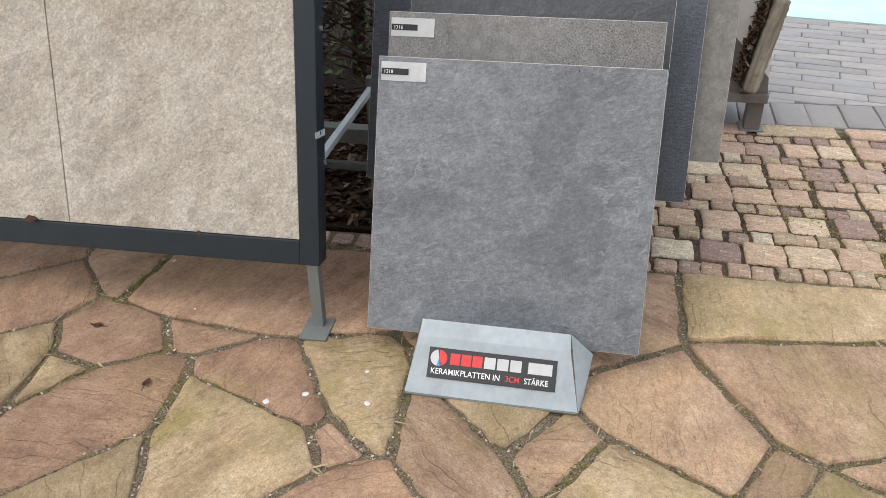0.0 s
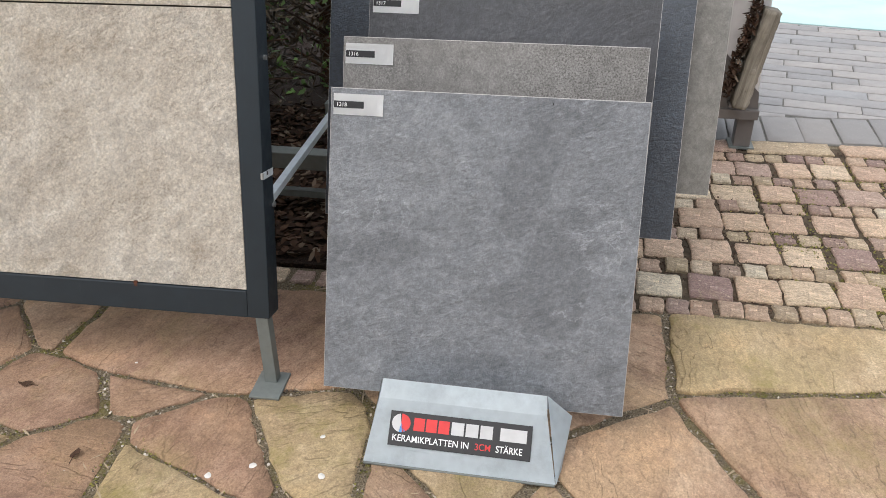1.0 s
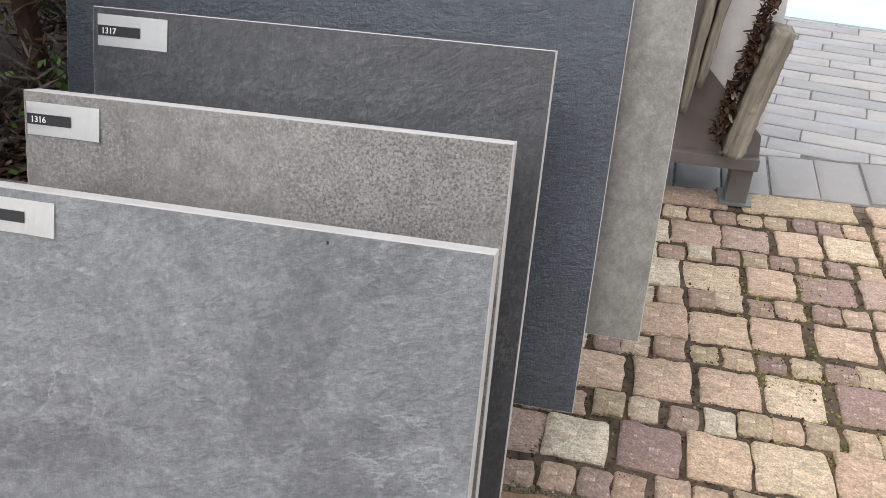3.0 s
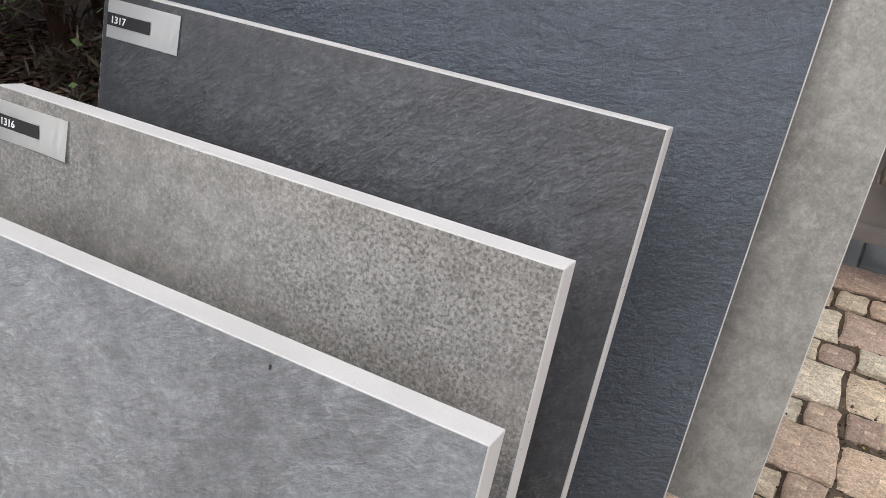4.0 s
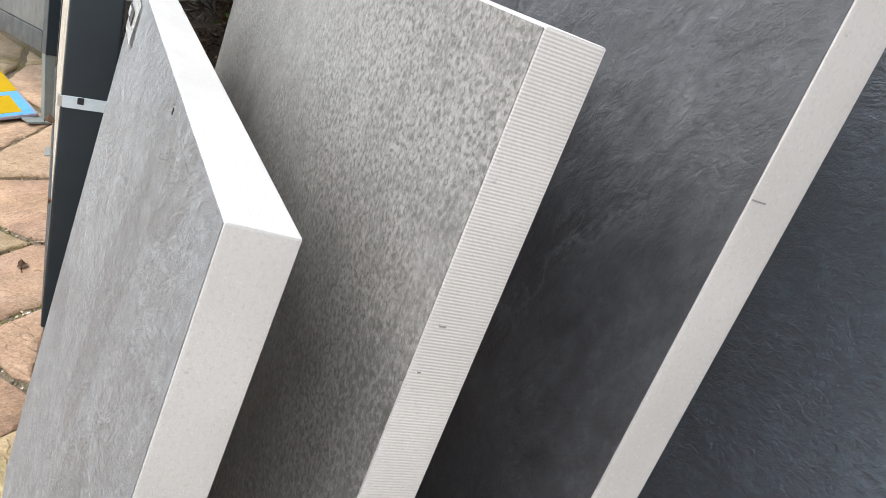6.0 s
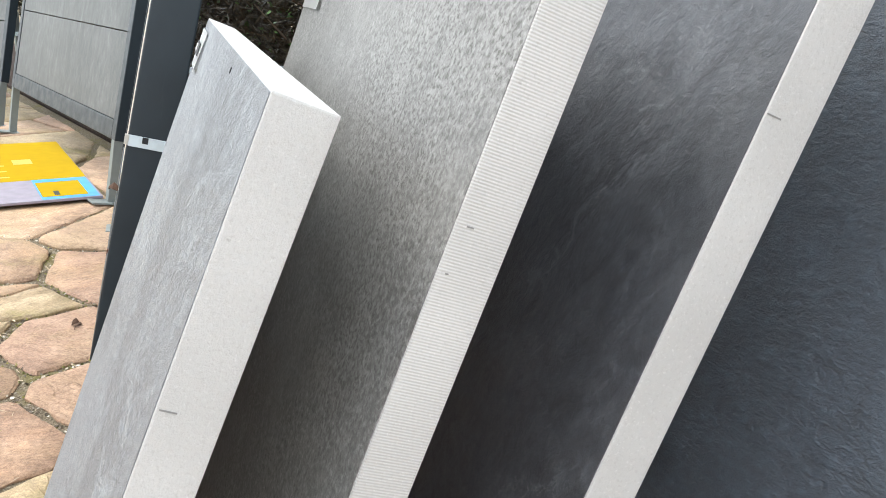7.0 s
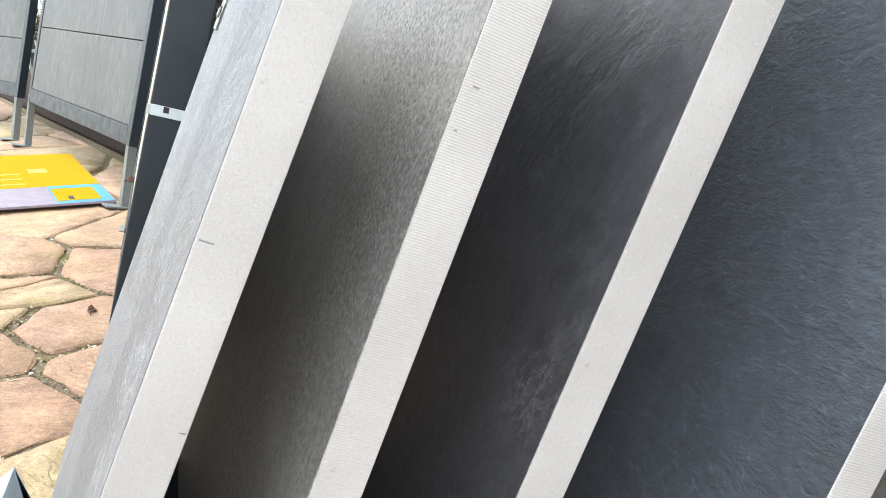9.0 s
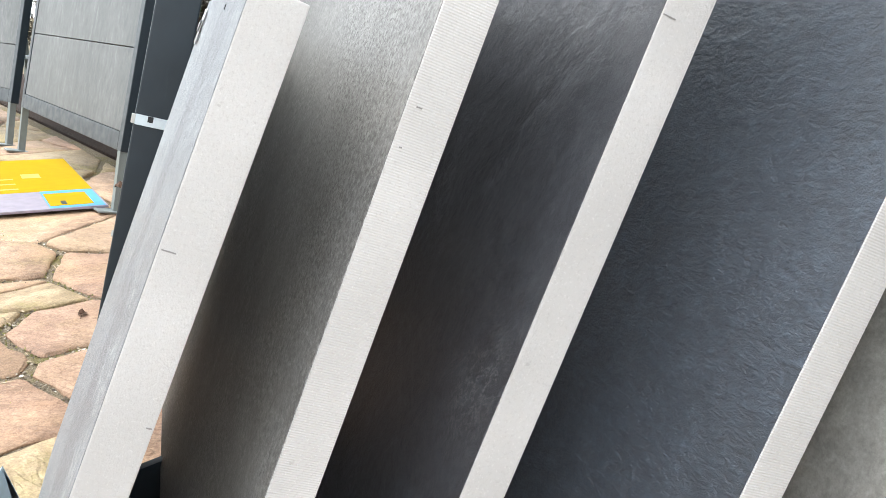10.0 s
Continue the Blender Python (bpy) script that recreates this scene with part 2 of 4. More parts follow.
    ledge = n.ramp(sheet, (0.40, 0.0), (0.41, 0.4), (0.49, 0.4), (0.50, 0.75), (0.57, 0.75), (0.578, 1.0))
    height = n.math("ADD", n.math("ADD", n.math("MULTIPLY", ledge, 1.0), n.math("MULTIPLY", mid, 0.7)), n.math("SUBTRACT", n.math("MULTIPLY", grain, 0.3), n.math("MULTIPLY", split, 0.2)))
    n.bump(height, 0.9, 0.006)
    return n.done(col, n.ramp(blot, (0.3, 0.6), (0.7, 0.8)), spec=0.35)


def joint_soil():
    n = Nodes("joint_soil")
    col = n.ramp(n.noise(240, 5, 0.8), (0.36, (0.07, 0.054, 0.036)), (0.5, (0.205, 0.165, 0.11)), (0.66, (0.42, 0.36, 0.27)))
    col = n.mix(n.ramp(n.noise(5.5, 6, 0.72), (0.51, 0.0), (0.64, 0.7)), col, n.ramp(n.noise(300, 3), (0.35, (0.10, 0.086, 0.020)), (0.65, (0.31, 0.265, 0.08))))
    n.bump(n.math("ADD", n.noise(190, 5, 0.8), n.math("MULTIPLY", n.noise(40, 5), 1.5)), 0.9, 0.008)
    return n.done(col, 0.95, spec=0.2)


def bed_soil():
    n = Nodes("bed_soil")
    col = n.ramp(n.noise(120, 6, 0.8), (0.36, (0.012, 0.008, 0.006)), (0.55, (0.045, 0.028, 0.02)), (0.7, (0.11, 0.07, 0.05)))
    n.bump(n.math("ADD", n.noise(90, 5, 0.8), n.math("MULTIPLY", n.noise(30, 5), 1.5)), 0.9, 0.012)
    return n.done(col, 0.95, spec=0.2)


def plain(name, colour, rough=0.6, metal=0.0, vary=0.12, spec=0.5):
    n = Nodes(name)
    col = n.mix(n.ramp(n.noise(30, 5), (0.3, 0.0), (0.7, 1.0)), tuple(c * (1 - vary) for c in colour), tuple(min(1, c * (1 + vary)) for c in colour))
    n.bump(n.noise(400, 2), 0.1, 0.0005)
    return n.done(col, rough, metal, spec)


def grey_paver(name="grey_paver", k=1.0):
    n = Nodes(name)
    r = n.chance()
    col = n.ramp(r, (0.0, (0.28 * k, 0.275 * k, 0.275 * k)), (0.35, (0.34 * k, 0.325 * k, 0.315 * k)), (0.7, (0.385 * k, 0.36 * k, 0.34 * k)), (1.0, (0.315 * k, 0.32 * k, 0.325 * k)))
    col = n.mix(n.ramp(n.noise(12, 6, 0.65), (0.35, 0.0), (0.7, 0.4)), col, (0.21, 0.205, 0.20))
    col = n.mix(n.ramp(n.noise(180, 3), (0.6, 0.0), (0.72, 0.4)), col, (0.45, 0.44, 0.42))
    n.bump(n.math("ADD", n.noise(20, 5), n.math("MULTIPLY", n.noise(240, 3), 0.4)), 0.4, 0.003)
    return n.done(col, 0.7)


def cobble_mat(name="cobble_sandstone", joined=False, k=0.95):
    n = Nodes(name)
    r = n.island() if joined else n.chance()
    col = n.ramp(r, (0.0, (0.33, 0.225, 0.21)), (0.15, (0.58, 0.41, 0.305)), (0.35, (0.73, 0.55, 0.385)), (0.55, (0.66, 0.485, 0.36)), (0.68, (0.45, 0.33, 0.285)), (0.80, (0.57, 0.46, 0.30)), (0.90, (0.77, 0.62, 0.45)), (1.0, (0.82, 0.74, 0.57)))
    col = n.mix(1.0, col, (k, k * 0.98, k * 0.97), "MULTIPLY")
    bands = n.noise(14, 6, 0.65, n.mapped((1, 3, 1)), 0.7)
    col = n.mix(n.ramp(bands, (0.35, 0.30), (0.52, 0.0)), col, (0.24, 0.165, 0.115))
    col = n.mix(n.ramp(n.noise(6, 5, 0.7), (0.56, 0.0), (0.7, 0.4)), col, (0.24, 0.20, 0.07))
    col = n.mix(n.ramp(n.noise(210, 3, 0.7), (0.38, 0.35), (0.52, 0.0)), col, (0.12, 0.085, 0.07))
    col = n.mix(n.ramp(n.noise(60, 7, 0.8), (0.36, 0.35), (0.46, 0.0)), col, (0.21, 0.145, 0.10))
    col = n.mix(n.ramp(n.noise(90, 5, 0.75), (0.55, 0.0), (0.66, 0.6)), col, (0.80, 0.67, 0.50))
    col = n.tone(col, n.noise(70, 5, 0.7, n.mapped((0.8, 1.4, 1))), 0.80, 1.18)
    col = n.tone(col, n.noise(240, 4, 0.75), 0.76, 1.2)
    layer = n.math("ABSOLUTE", n.math("SUBTRACT", n.noise(13, 6, 0.6, n.mapped((0.7, 2.6, 1))), 0.5))
    col = n.mix(n.ramp(layer, (0.0, 0.4), (0.015, 0.0)), col, (0.20, 0.14, 0.10))
    n.bump(n.math("ADD", n.math("ADD", n.noise(38, 7, 0.72), n.math("MULTIPLY", bands, 1.0)), n.math("MULTIPLY", n.noise(230, 4, 0.8), 0.3)), 1.0, 0.007)
    return n.done(col, 0.72, spec=0.35)


def bark_mat():
    n = Nodes("bark_mulch")
    col = n.ramp(n.island(), (0.0, (0.022, 0.013, 0.009)), (0.5, (0.06, 0.034, 0.022)), (0.85, (0.11, 0.062, 0.04)), (1.0, (0.24, 0.19, 0.14)))
    n.bump(n.noise(150, 4), 0.5, 0.003)
    return n.done(col, 0.9, spec=0.2)


def grit_mat():
    n = Nodes("grit")
    return n.done(n.ramp(n.island(), (0.0, (0.05, 0.038, 0.028)), (0.45, (0.20, 0.16, 0.115)), (0.8, (0.38, 0.325, 0.25)), (1.0, (0.62, 0.58, 0.51))), 0.9)


def leaf_mat(name, a, b):
    n = Nodes(name)
    col = n.ramp(n.island(), (0.0, a), (0.7, b), (1.0, tuple(min(1, c * 1.5) for c in b)))
    n.bump(n.noise(90, 3), 0.2, 0.001)
    return n.done(col, 0.55)


def weathered_timber():
    n = Nodes("weathered_plank")
    grain = n.noise(14, 7, 0.7, n.mapped((3, 1.0, 0.35)), 0.6)
    col = n.ramp(grain, (0.33, (0.10, 0.085, 0.066)), (0.5, (0.225, 0.20, 0.16)), (0.68, (0.37, 0.335, 0.275)))
    col = n.mix(n.ramp(n.noise(9, 5), (0.55, 0.0), (0.7, 0.5)), col, (0.16, 0.15, 0.07))
    n.bump(n.math("ADD", grain, n.math("MULTIPLY", n.noise(120, 4), 0.4)), 0.6, 0.006)
    return n.done(col, 0.85)


def pool_mat():
    n = Nodes("pale_turquoise_water")
    col = n.ramp(n.noise(2.5, 4), (0.35, (0.40, 0.60, 0.585)), (0.65, (0.50, 0.67, 0.65)))
    n.bump(n.noise(9, 4, 0.6), 0.15, 0.01)
    return n.done(col, 0.25)


def travertine():
    """Beige riven stone print: granular relief, slanting flakes, greyer drifts and brown stains."""
    n = Nodes("beige_riven_tile")
    streak = n.mapped((1.0, 1.0, 1.7), (0, 40, 0))
    clouds = n.noise(4.5, 6, 0.62, streak, 0.5)
    flakes = n.noise(26, 10, 0.78, streak, 0.5)
    fine = n.noise(150, 6, 0.8, streak, 0.3)
    m = n.math("ADD", n.math("MULTIPLY", clouds, 0.32), n.math("ADD", n.math("MULTIPLY", flakes, 0.36), n.math("MULTIPLY", fine, 0.36)))
    col = n.ramp(m, (0.40, (0.38, 0.32, 0.245)), (0.48, (0.57, 0.508, 0.42)), (0.54, (0.68, 0.62, 0.525)), (0.62, (0.81, 0.765, 0.68)))
    col = n.mix(n.ramp(n.noise(5, 8, 0.74, streak, 0.6), (0.52, 0.0), (0.60, 0.55)), col, (0.43, 0.392, 0.335))
    col = n.mix(n.ramp(n.noise(3.0, 7, 0.7, n.mapped((1, 1, 1.3), (0, 60, 0)), 0.6), (0.55, 0.0), (0.64, 0.55)), col, (0.42, 0.345, 0.25))
    col = n.mix(n.ramp(fine, (0.36, 0.35), (0.45, 0.0)), col, (0.30, 0.245, 0.18))
    col = n.mix(n.ramp(n.noise(300, 4, 0.8), (0.56, 0.0), (0.66, 0.5)), col, (0.86, 0.82, 0.75))
    col = n.tone(col, n.noise(62, 5, 0.7, streak, 0.4), 0.90, 1.08)
    col = n.tone(col, n.noise(210, 4, 0.75), 0.78, 1.18)
    height = n.math("ADD", n.math("MULTIPLY", n.noise(14, 8, 0.7, streak, 0.5), 1.3), n.math("ADD", n.math("MULTIPLY", flakes, 1.3), n.math("MULTIPLY", fine, 0.55)))
    n.bump(height, 0.95, 0.007)
    return n.done(col, 0.72)


MAT = {
    "face_a": slate_face("grey_slate_print", (0.104, 0.113, 0.126), (0.174, 0.186, 0.201), (0.270, 0.285, 0.301), 27, 1.55, 0.85, 0.45, spec=0.75, vein=0.35, cloud=3.0, seed=3.0, plates=0.85, ridges=80, chips=0.27),
    "face_b": slate_face("warm_concrete_print", (0.100, 0.096, 0.090), (0.192, 0.186, 0.176), (0.305, 0.296, 0.282), 90, 1.1, 0.2, 0.55, fleck=0.7, cloud=2.8, seed=8.0, plates=0.4, pitted=(0.50, 0.50, 0.21), ridges=190, chips=0.2),
    "face_c": slate_face("anthracite_print", (0.020, 0.0215, 0.0255), (0.037, 0.039, 0.0455), (0.075, 0.078, 0.086), 58, 1.8, 0.5, 0.40, vein=0.5, cloud=4.2, seed=14.0, spec=0.8, plates=0.8, ridges=84, chips=0.42, scuff=(((0.572, 0.222), 0.055), ((0.50, 0.40), 0.022))),
    "face_d": slate_face("blue_black_slate_print", (0.021, 0.030, 0.043), (0.033, 0.0450, 0.063), (0.055, 0.071, 0.096), 9, 1.8, 0.85, 0.40, vein=0.12, cloud=3.0, seed=21.0, spec=1.0, ridges=105, chips=0.46, plates=0.35, uneven=1.0),
    "face_e": slate_face("grey_concrete_print", (0.13, 0.127, 0.116), (0.225, 0.219, 0.203), (0.35, 0.343, 0.317), 70, 1.2, 0.14, 0.55, fleck=0.25, cloud=3.4, seed=29.0, plates=0.35, ridges=90, chips=0.15),
    "far_face": slate_face("pale_grey_print", (0.056, 0.060, 0.058), (0.082, 0.086, 0.084), (0.150, 0.155, 0.149), 88, 3.0, 0.08, 0.5, cloud=3.0, plates=0.5, seed=35.0, ridges=14, chips=0.3, uneven=0.3),
    "edge": ceramic_edge("sawn_ceramic_edge", False),
    "edge_ribbed": ceramic_edge("ribbed_ceramic_edge", True),
    "frame": painted_metal("anthracite_paint", (0.0125, 0.0205, 0.0275)),
    "frame_grey": painted_metal("grey_paint", (0.16, 0.145, 0.135)),
    "pale_panel": painted_metal("pale_grey_panel", (0.72, 0.70, 0.69)),
    "zinc": galvanised("galvanised_sheet"),
    "zinc_dull": galvanised("dull_galvanised_steel", (0.20, 0.22, 0.21), 0.55),
    "red_stone": sandstone("red_sandstone", ((0.205, 0.118, 0.078), (0.385, 0.242, 0.163), (0.53, 0.36, 0.25)), 0.25),
    "tan_stone": sandstone("brown_sandstone", ((0.22, 0.135, 0.088), (0.41, 0.272, 0.18), (0.55, 0.395, 0.27)), 0.4),
    "olive_stone": sandstone("olive_sandstone", ((0.23, 0.162, 0.09), (0.415, 0.305, 0.185), (0.56, 0.44, 0.285)), 0.8),
    "soil": joint_soil(),
    "sand": plain("jointing_sand", (0.17, 0.165, 0.15), 0.95, vary=0.4, spec=0.2),
    "render": plain("grey_brown_render", (0.16, 0.145, 0.13), 0.9, vary=0.25, spec=0.2),
    "bed": bed_soil(),
    "cobble": cobble_mat(),
    "cobble_small": cobble_mat("small_cobble_sandstone", False, 0.78),
    "cobble_bed": plain("dark_crumbly_bed", (0.085, 0.065, 0.045), 0.95, vary=0.5, spec=0.2),
    "cobble_joined": cobble_mat("joined_cobble_sandstone", True),
    "paver": grey_paver(),
    "border": grey_paver("slate_tile", 0.74),
    "pool": pool_mat(),
    "tile": travertine(),
    "bark": bark_mat(),
    "timber": weathered_timber(),
    "label": plain("label_silver", (0.86, 0.86, 0.85), 0.38, 0.55, vary=0.04),
    "ink": plain("black_ink", (0.012, 0.012, 0.014), 0.5),
    "white_ink": plain("white_ink", (0.82, 0.82, 0.82), 0.5),
    "red_ink": plain("red_ink", (0.62, 0.03, 0.03), 0.5),
    "silver_ink": plain("silver_ink", (0.5, 0.5, 0.5), 0.4),
    "blue_ink": plain("blue_ink", (0.05, 0.27, 0.58), 0.5),
    "yellow": plain("yellow_print", (0.40, 0.255, 0.0), 0.9, vary=0.05, spec=0.1),
    "yellow_dim": plain("pale_yellow_print", (0.55, 0.38, 0.04), 0.35),
    "lilac": plain("grey_lilac_print", (0.24, 0.21, 0.25), 0.6),
    "rust": plain("rusty_metal", (0.10, 0.035, 0.018), 0.85, vary=0.4),
    "steel": plain("bolt_steel", (0.6, 0.6, 0.58), 0.3, 0.9),
    "grout": plain("tile_joint", (0.10, 0.085, 0.065), 0.9),
    "needles": leaf_mat("conifer_twigs", (0.012, 0.009, 0.006), (0.055, 0.04, 0.022)),
    "leaf": leaf_mat("green_leaves", (0.035, 0.075, 0.015), (0.10, 0.19, 0.045)),
    "pencil": plain("pencil_grey", (0.22, 0.21, 0.20), 0.7),
    "chip": plain("white_fleck", (0.7, 0.68, 0.64), 0.7),
    "grit": grit_mat(),
    "moss": leaf_mat("moss_tufts", (0.085, 0.082, 0.016), (0.22, 0.205, 0.045)),
    "drystick": plain("dry_stem", (0.42, 0.33, 0.22), 0.8),
}


# ---- mesh helpers ----
def part(name, bm, material, parent=None, label="", matrix=None, smooth=False):
    me = bpy.data.meshes.new(name)
    bm.to_mesh(me)
    bm.free()
    me.materials.append(MAT[material])
    if smooth:
        me.shade_smooth()
    ob = new(name, me)
    if parent is not None:
        ob.parent = parent
    if matrix is not None:
        ob.matrix_basis = matrix
    return tagged(ob, label)


def empty(name, matrix, label, category, group="", kind=""):
    ob = new(name)
    ob.empty_display_size = 0.05
    ob.matrix_basis = matrix
    return tagged(ob, label, category, group, kind)


def box(x0, y0, z0, x1, y1, z1, bevel=0.0, bm=None):
    own = bm is None
    bm = bm or bmesh.new()
    made = bmesh.ops.create_cube(bm, size=1.0, matrix=Matrix.Translation(((x0 + x1) / 2, (y0 + y1) / 2, (z0 + z1) / 2)) @ Matrix.Diagonal((x1 - x0, y1 - y0, z1 - z0, 1)))
    if bevel:
        edges = list({e for v in made["verts"] for e in v.link_edges})
        bmesh.ops.bevel(bm, geom=edges, offset=bevel, segments=2, affect="EDGES", profile=0.6)
    return bm


def prism(points, depth, axis="y", bevel=0.0):
    """A flat outline pushed along an axis: x-z points along y, y-z points along x, x-y points along z."""
    bm = bmesh.new()
    if axis == "y":
        f = bm.faces.new([bm.verts.new((a, 0, b)) for a, b in points])
        d = (0, depth, 0)
    elif axis == "x":
        f = bm.faces.new([bm.verts.new((0, a, b)) for a, b in points])
        d = (depth, 0, 0)
    else:
        f = bm.faces.new([bm.verts.new((a, b, 0)) for a, b in points])
        d = (0, 0, depth)
    out = bmesh.ops.extrude_face_region(bm, geom=[f])
    bmesh.ops.translate(bm, vec=d, verts=[g for g in out["geom"] if isinstance(g, bmesh.types.BMVert)])
    bmesh.ops.recalc_face_normals(bm, faces=bm.faces)
    if bevel:
        bmesh.ops.bevel(bm, geom=list(bm.edges), offset=bevel, segments=2, affect="EDGES", profile=0.6)
    return bm


def rod(a, b, r, sides=10, bm=None, r2=None):
    bm = bm or bmesh.new()
    a, b = Vector(a), Vector(b)
    m = Matrix.Translation((a + b) / 2) @ (b - a).to_track_quat("Z", "Y").to_matrix().to_4x4()
    bmesh.ops.create_cone(bm, cap_ends=True, segments=sides, radius1=r, radius2=r if r2 is None else r2, depth=(b - a).length, matrix=m)
    return bm


def lettering(text, size, material, parent, matrix, name="lettering", label="", squeeze=1.0):
    cu = bpy.data.curves.new(name, "FONT")
    cu.body, cu.size, cu.extrude = text, size, 0.0003
    cu.offset = size * 0.006
    tmp = bpy.data.objects.new(name, cu)
    scene.collection.objects.link(tmp)
    me = bpy.data.meshes.new_from_object(tmp.evaluated_get(bpy.context.evaluated_depsgraph_get()))
    bpy.data.objects.remove(tmp)
    me.materials.clear()
    me.materials.append(MAT[material])
    me.name = name
    ob = new(name, me)
    ob.parent = parent
    ob.matrix_basis = matrix @ Matrix.Diagonal((squeeze, 1, 1, 1))
    return tagged(ob, label)


# ---- ground ----
tagged(part("ground", prism([(-60, -60), (60, -60), (60, 60), (-60, 60)], -0.3, "z"), "soil", matrix=pose(0, 0, -0.0075)), "dark sandy soil with moss filling the paving joints", "ground", kind="structure")


# added, never in view: blocks low southern sky from the slab faces' reflections
tagged(part("wall_south", box(-2.6, -5.3, -0.02, 4.5, -5.0, 3.0, 0.01), "render"), "plain grey-brown unseen wall, added to darken the low southern horizon", "wall", kind="structure")


# ---- sample slabs on the rack ----
# bottom front left corner, turn, lean, twist, width, height
SLABS = {
    "a": ((-0.1000, 1.4000, 0.0563), 0.9, 20.54, 0.0, 0.600, 0.6),
    "b": ((-0.1052, 1.5356, 0.1157), 1.3, 18.7, 0.1, 0.600, 0.6),
    "c": ((-0.0865, 1.6622, 0.1839), 2.2, 19.27, 0.8, 0.6005, 0.6),
    "d": ((-0.2059, 1.7917, 0.2413), 2.7, 19.45, 1.1, 0.7995, 0.8),
    "e": ((-0.1270, 1.9290, 0.2940), 0.0, 13.2, 0.0, 0.800, 0.8),
}
THICK = 0.0298


def slab_pose(key):
    o, turn, lean, twist, w, h = SLABS[key]
    return pose(*o, 0, 0, turn) @ pose(0, 0, 0, -lean, 0, 0) @ pose(0, 0, 0, 0, twist, 0)


def sample_slab(key, face, edge, label):
    w, h = SLABS[key][4:]
    slab = empty("sample_slab", slab_pose(key), label, "tile slab", "slabs leaning on the rack")
    part("body", box(0, 0.0004, 0, w, THICK, h, 0.0012), edge, slab, "pale sawn ceramic core")
    part("face", box(0.0011, 0, 0.0011, w - 0.0011, 0.002, h - 0.0011, 0.0002), face, slab)
    return slab


sample_slab("a", "face_a", "edge", "mid-grey slate-look porcelain slab leaning in the rack's lowest slot")
sample_slab("b", "face_b", "edge_ribbed", "warm grey mottled concrete-look porcelain slab with ribbed pale edge")
sample_slab("c", "face_c", "edge", "anthracite porcelain slab with pale veins and white edge")
sample_slab("d", "face_d", "edge_ribbed", "large blue-black riven slate-look porcelain slab")
sample_slab("e", "face_e", "edge", "large plain grey concrete-look porcelain slab at the back")


def edge_mark(key, v, deep, long, material, label):
    """A short pencil stroke or stain on a slab's sawn side."""
    w = SLABS[key][4]
    m = slab_pose(key) @ pose(w, deep, v)
    tagged(part("edge_mark", box(-0.0002, 0, 0, 0.0003, long, 0.0008), material, matrix=m), label, "mark")


edge_mark("a", 0.4575, 0.002, 0.0075, "pencil", "short grey pencil stroke on the slab's pale side")
edge_mark("a", 0.360, 0.0255, 0.0030, "pencil", "grey chip stain on the slab's pale side")
edge_mark("b", 0.4465, 0.0045, 0.0016, "pencil", "tiny dark spot on the ribbed side")
edge_mark("b", 0.470, 0.006, 0.0035, "pencil", "faint pencil dash on the ribbed side")
tagged(part("face_chip", box(-0.0012, -0.0006, 0, 0.0012, 0.0004, 0.004, 0.0003), "ink", matrix=slab_pose("a") @ pose(0.424, 0, 0.586)), "tiny dark chip in the grey slab's face", "mark")
edge_mark("c", 0.4630, 0.001, 0.0085, "pencil", "short grey pencil stroke on the dark slab's side")


def number_label(key, text, u, v, curl):
    """A silver product label with a black strip, stuck on a slab's upper corner."""
    w, h = 0.098, 0.040
    m = slab_pose(key) @ pose(u, -0.0016, v, 0, 0, 0)
    lab = empty("number_label", m, "silver label with a black strip and number " + text, "label", "labels on the slabs")
    bm = bmesh.new()
    cols = 8
    front = [[bm.verts.new((w * i / cols, -curl * max(0, (i / cols - 0.6)) ** 2 * (1 - j), h * j)) for j in (0, 1)] for i in range(cols + 1)]
    for i in range(cols):
        bm.faces.new([front[i][0], front[i + 1][0], front[i + 1][1], front[i][1]])
    bmesh.ops.solidify(bm, geom=list(bm.faces), thickness=-0.0012)
    part("plate", bm, "label", lab)
    part("black_strip", box(0.001, -0.0012, 0.013, 0.060, -0.0006, 0.026), "ink", lab)
    lettering(text, 0.0105, "white_ink", lab, pose(0.006, -0.0014, 0.0158, 90), "number")
    return lab


number_label("a", "1318", 0.006, 0.549, 0.012)
number_label("b", "1316", 0.005, 0.547, 0.012)
number_label("c", "1317", 0.008, 0.551, 0.006)


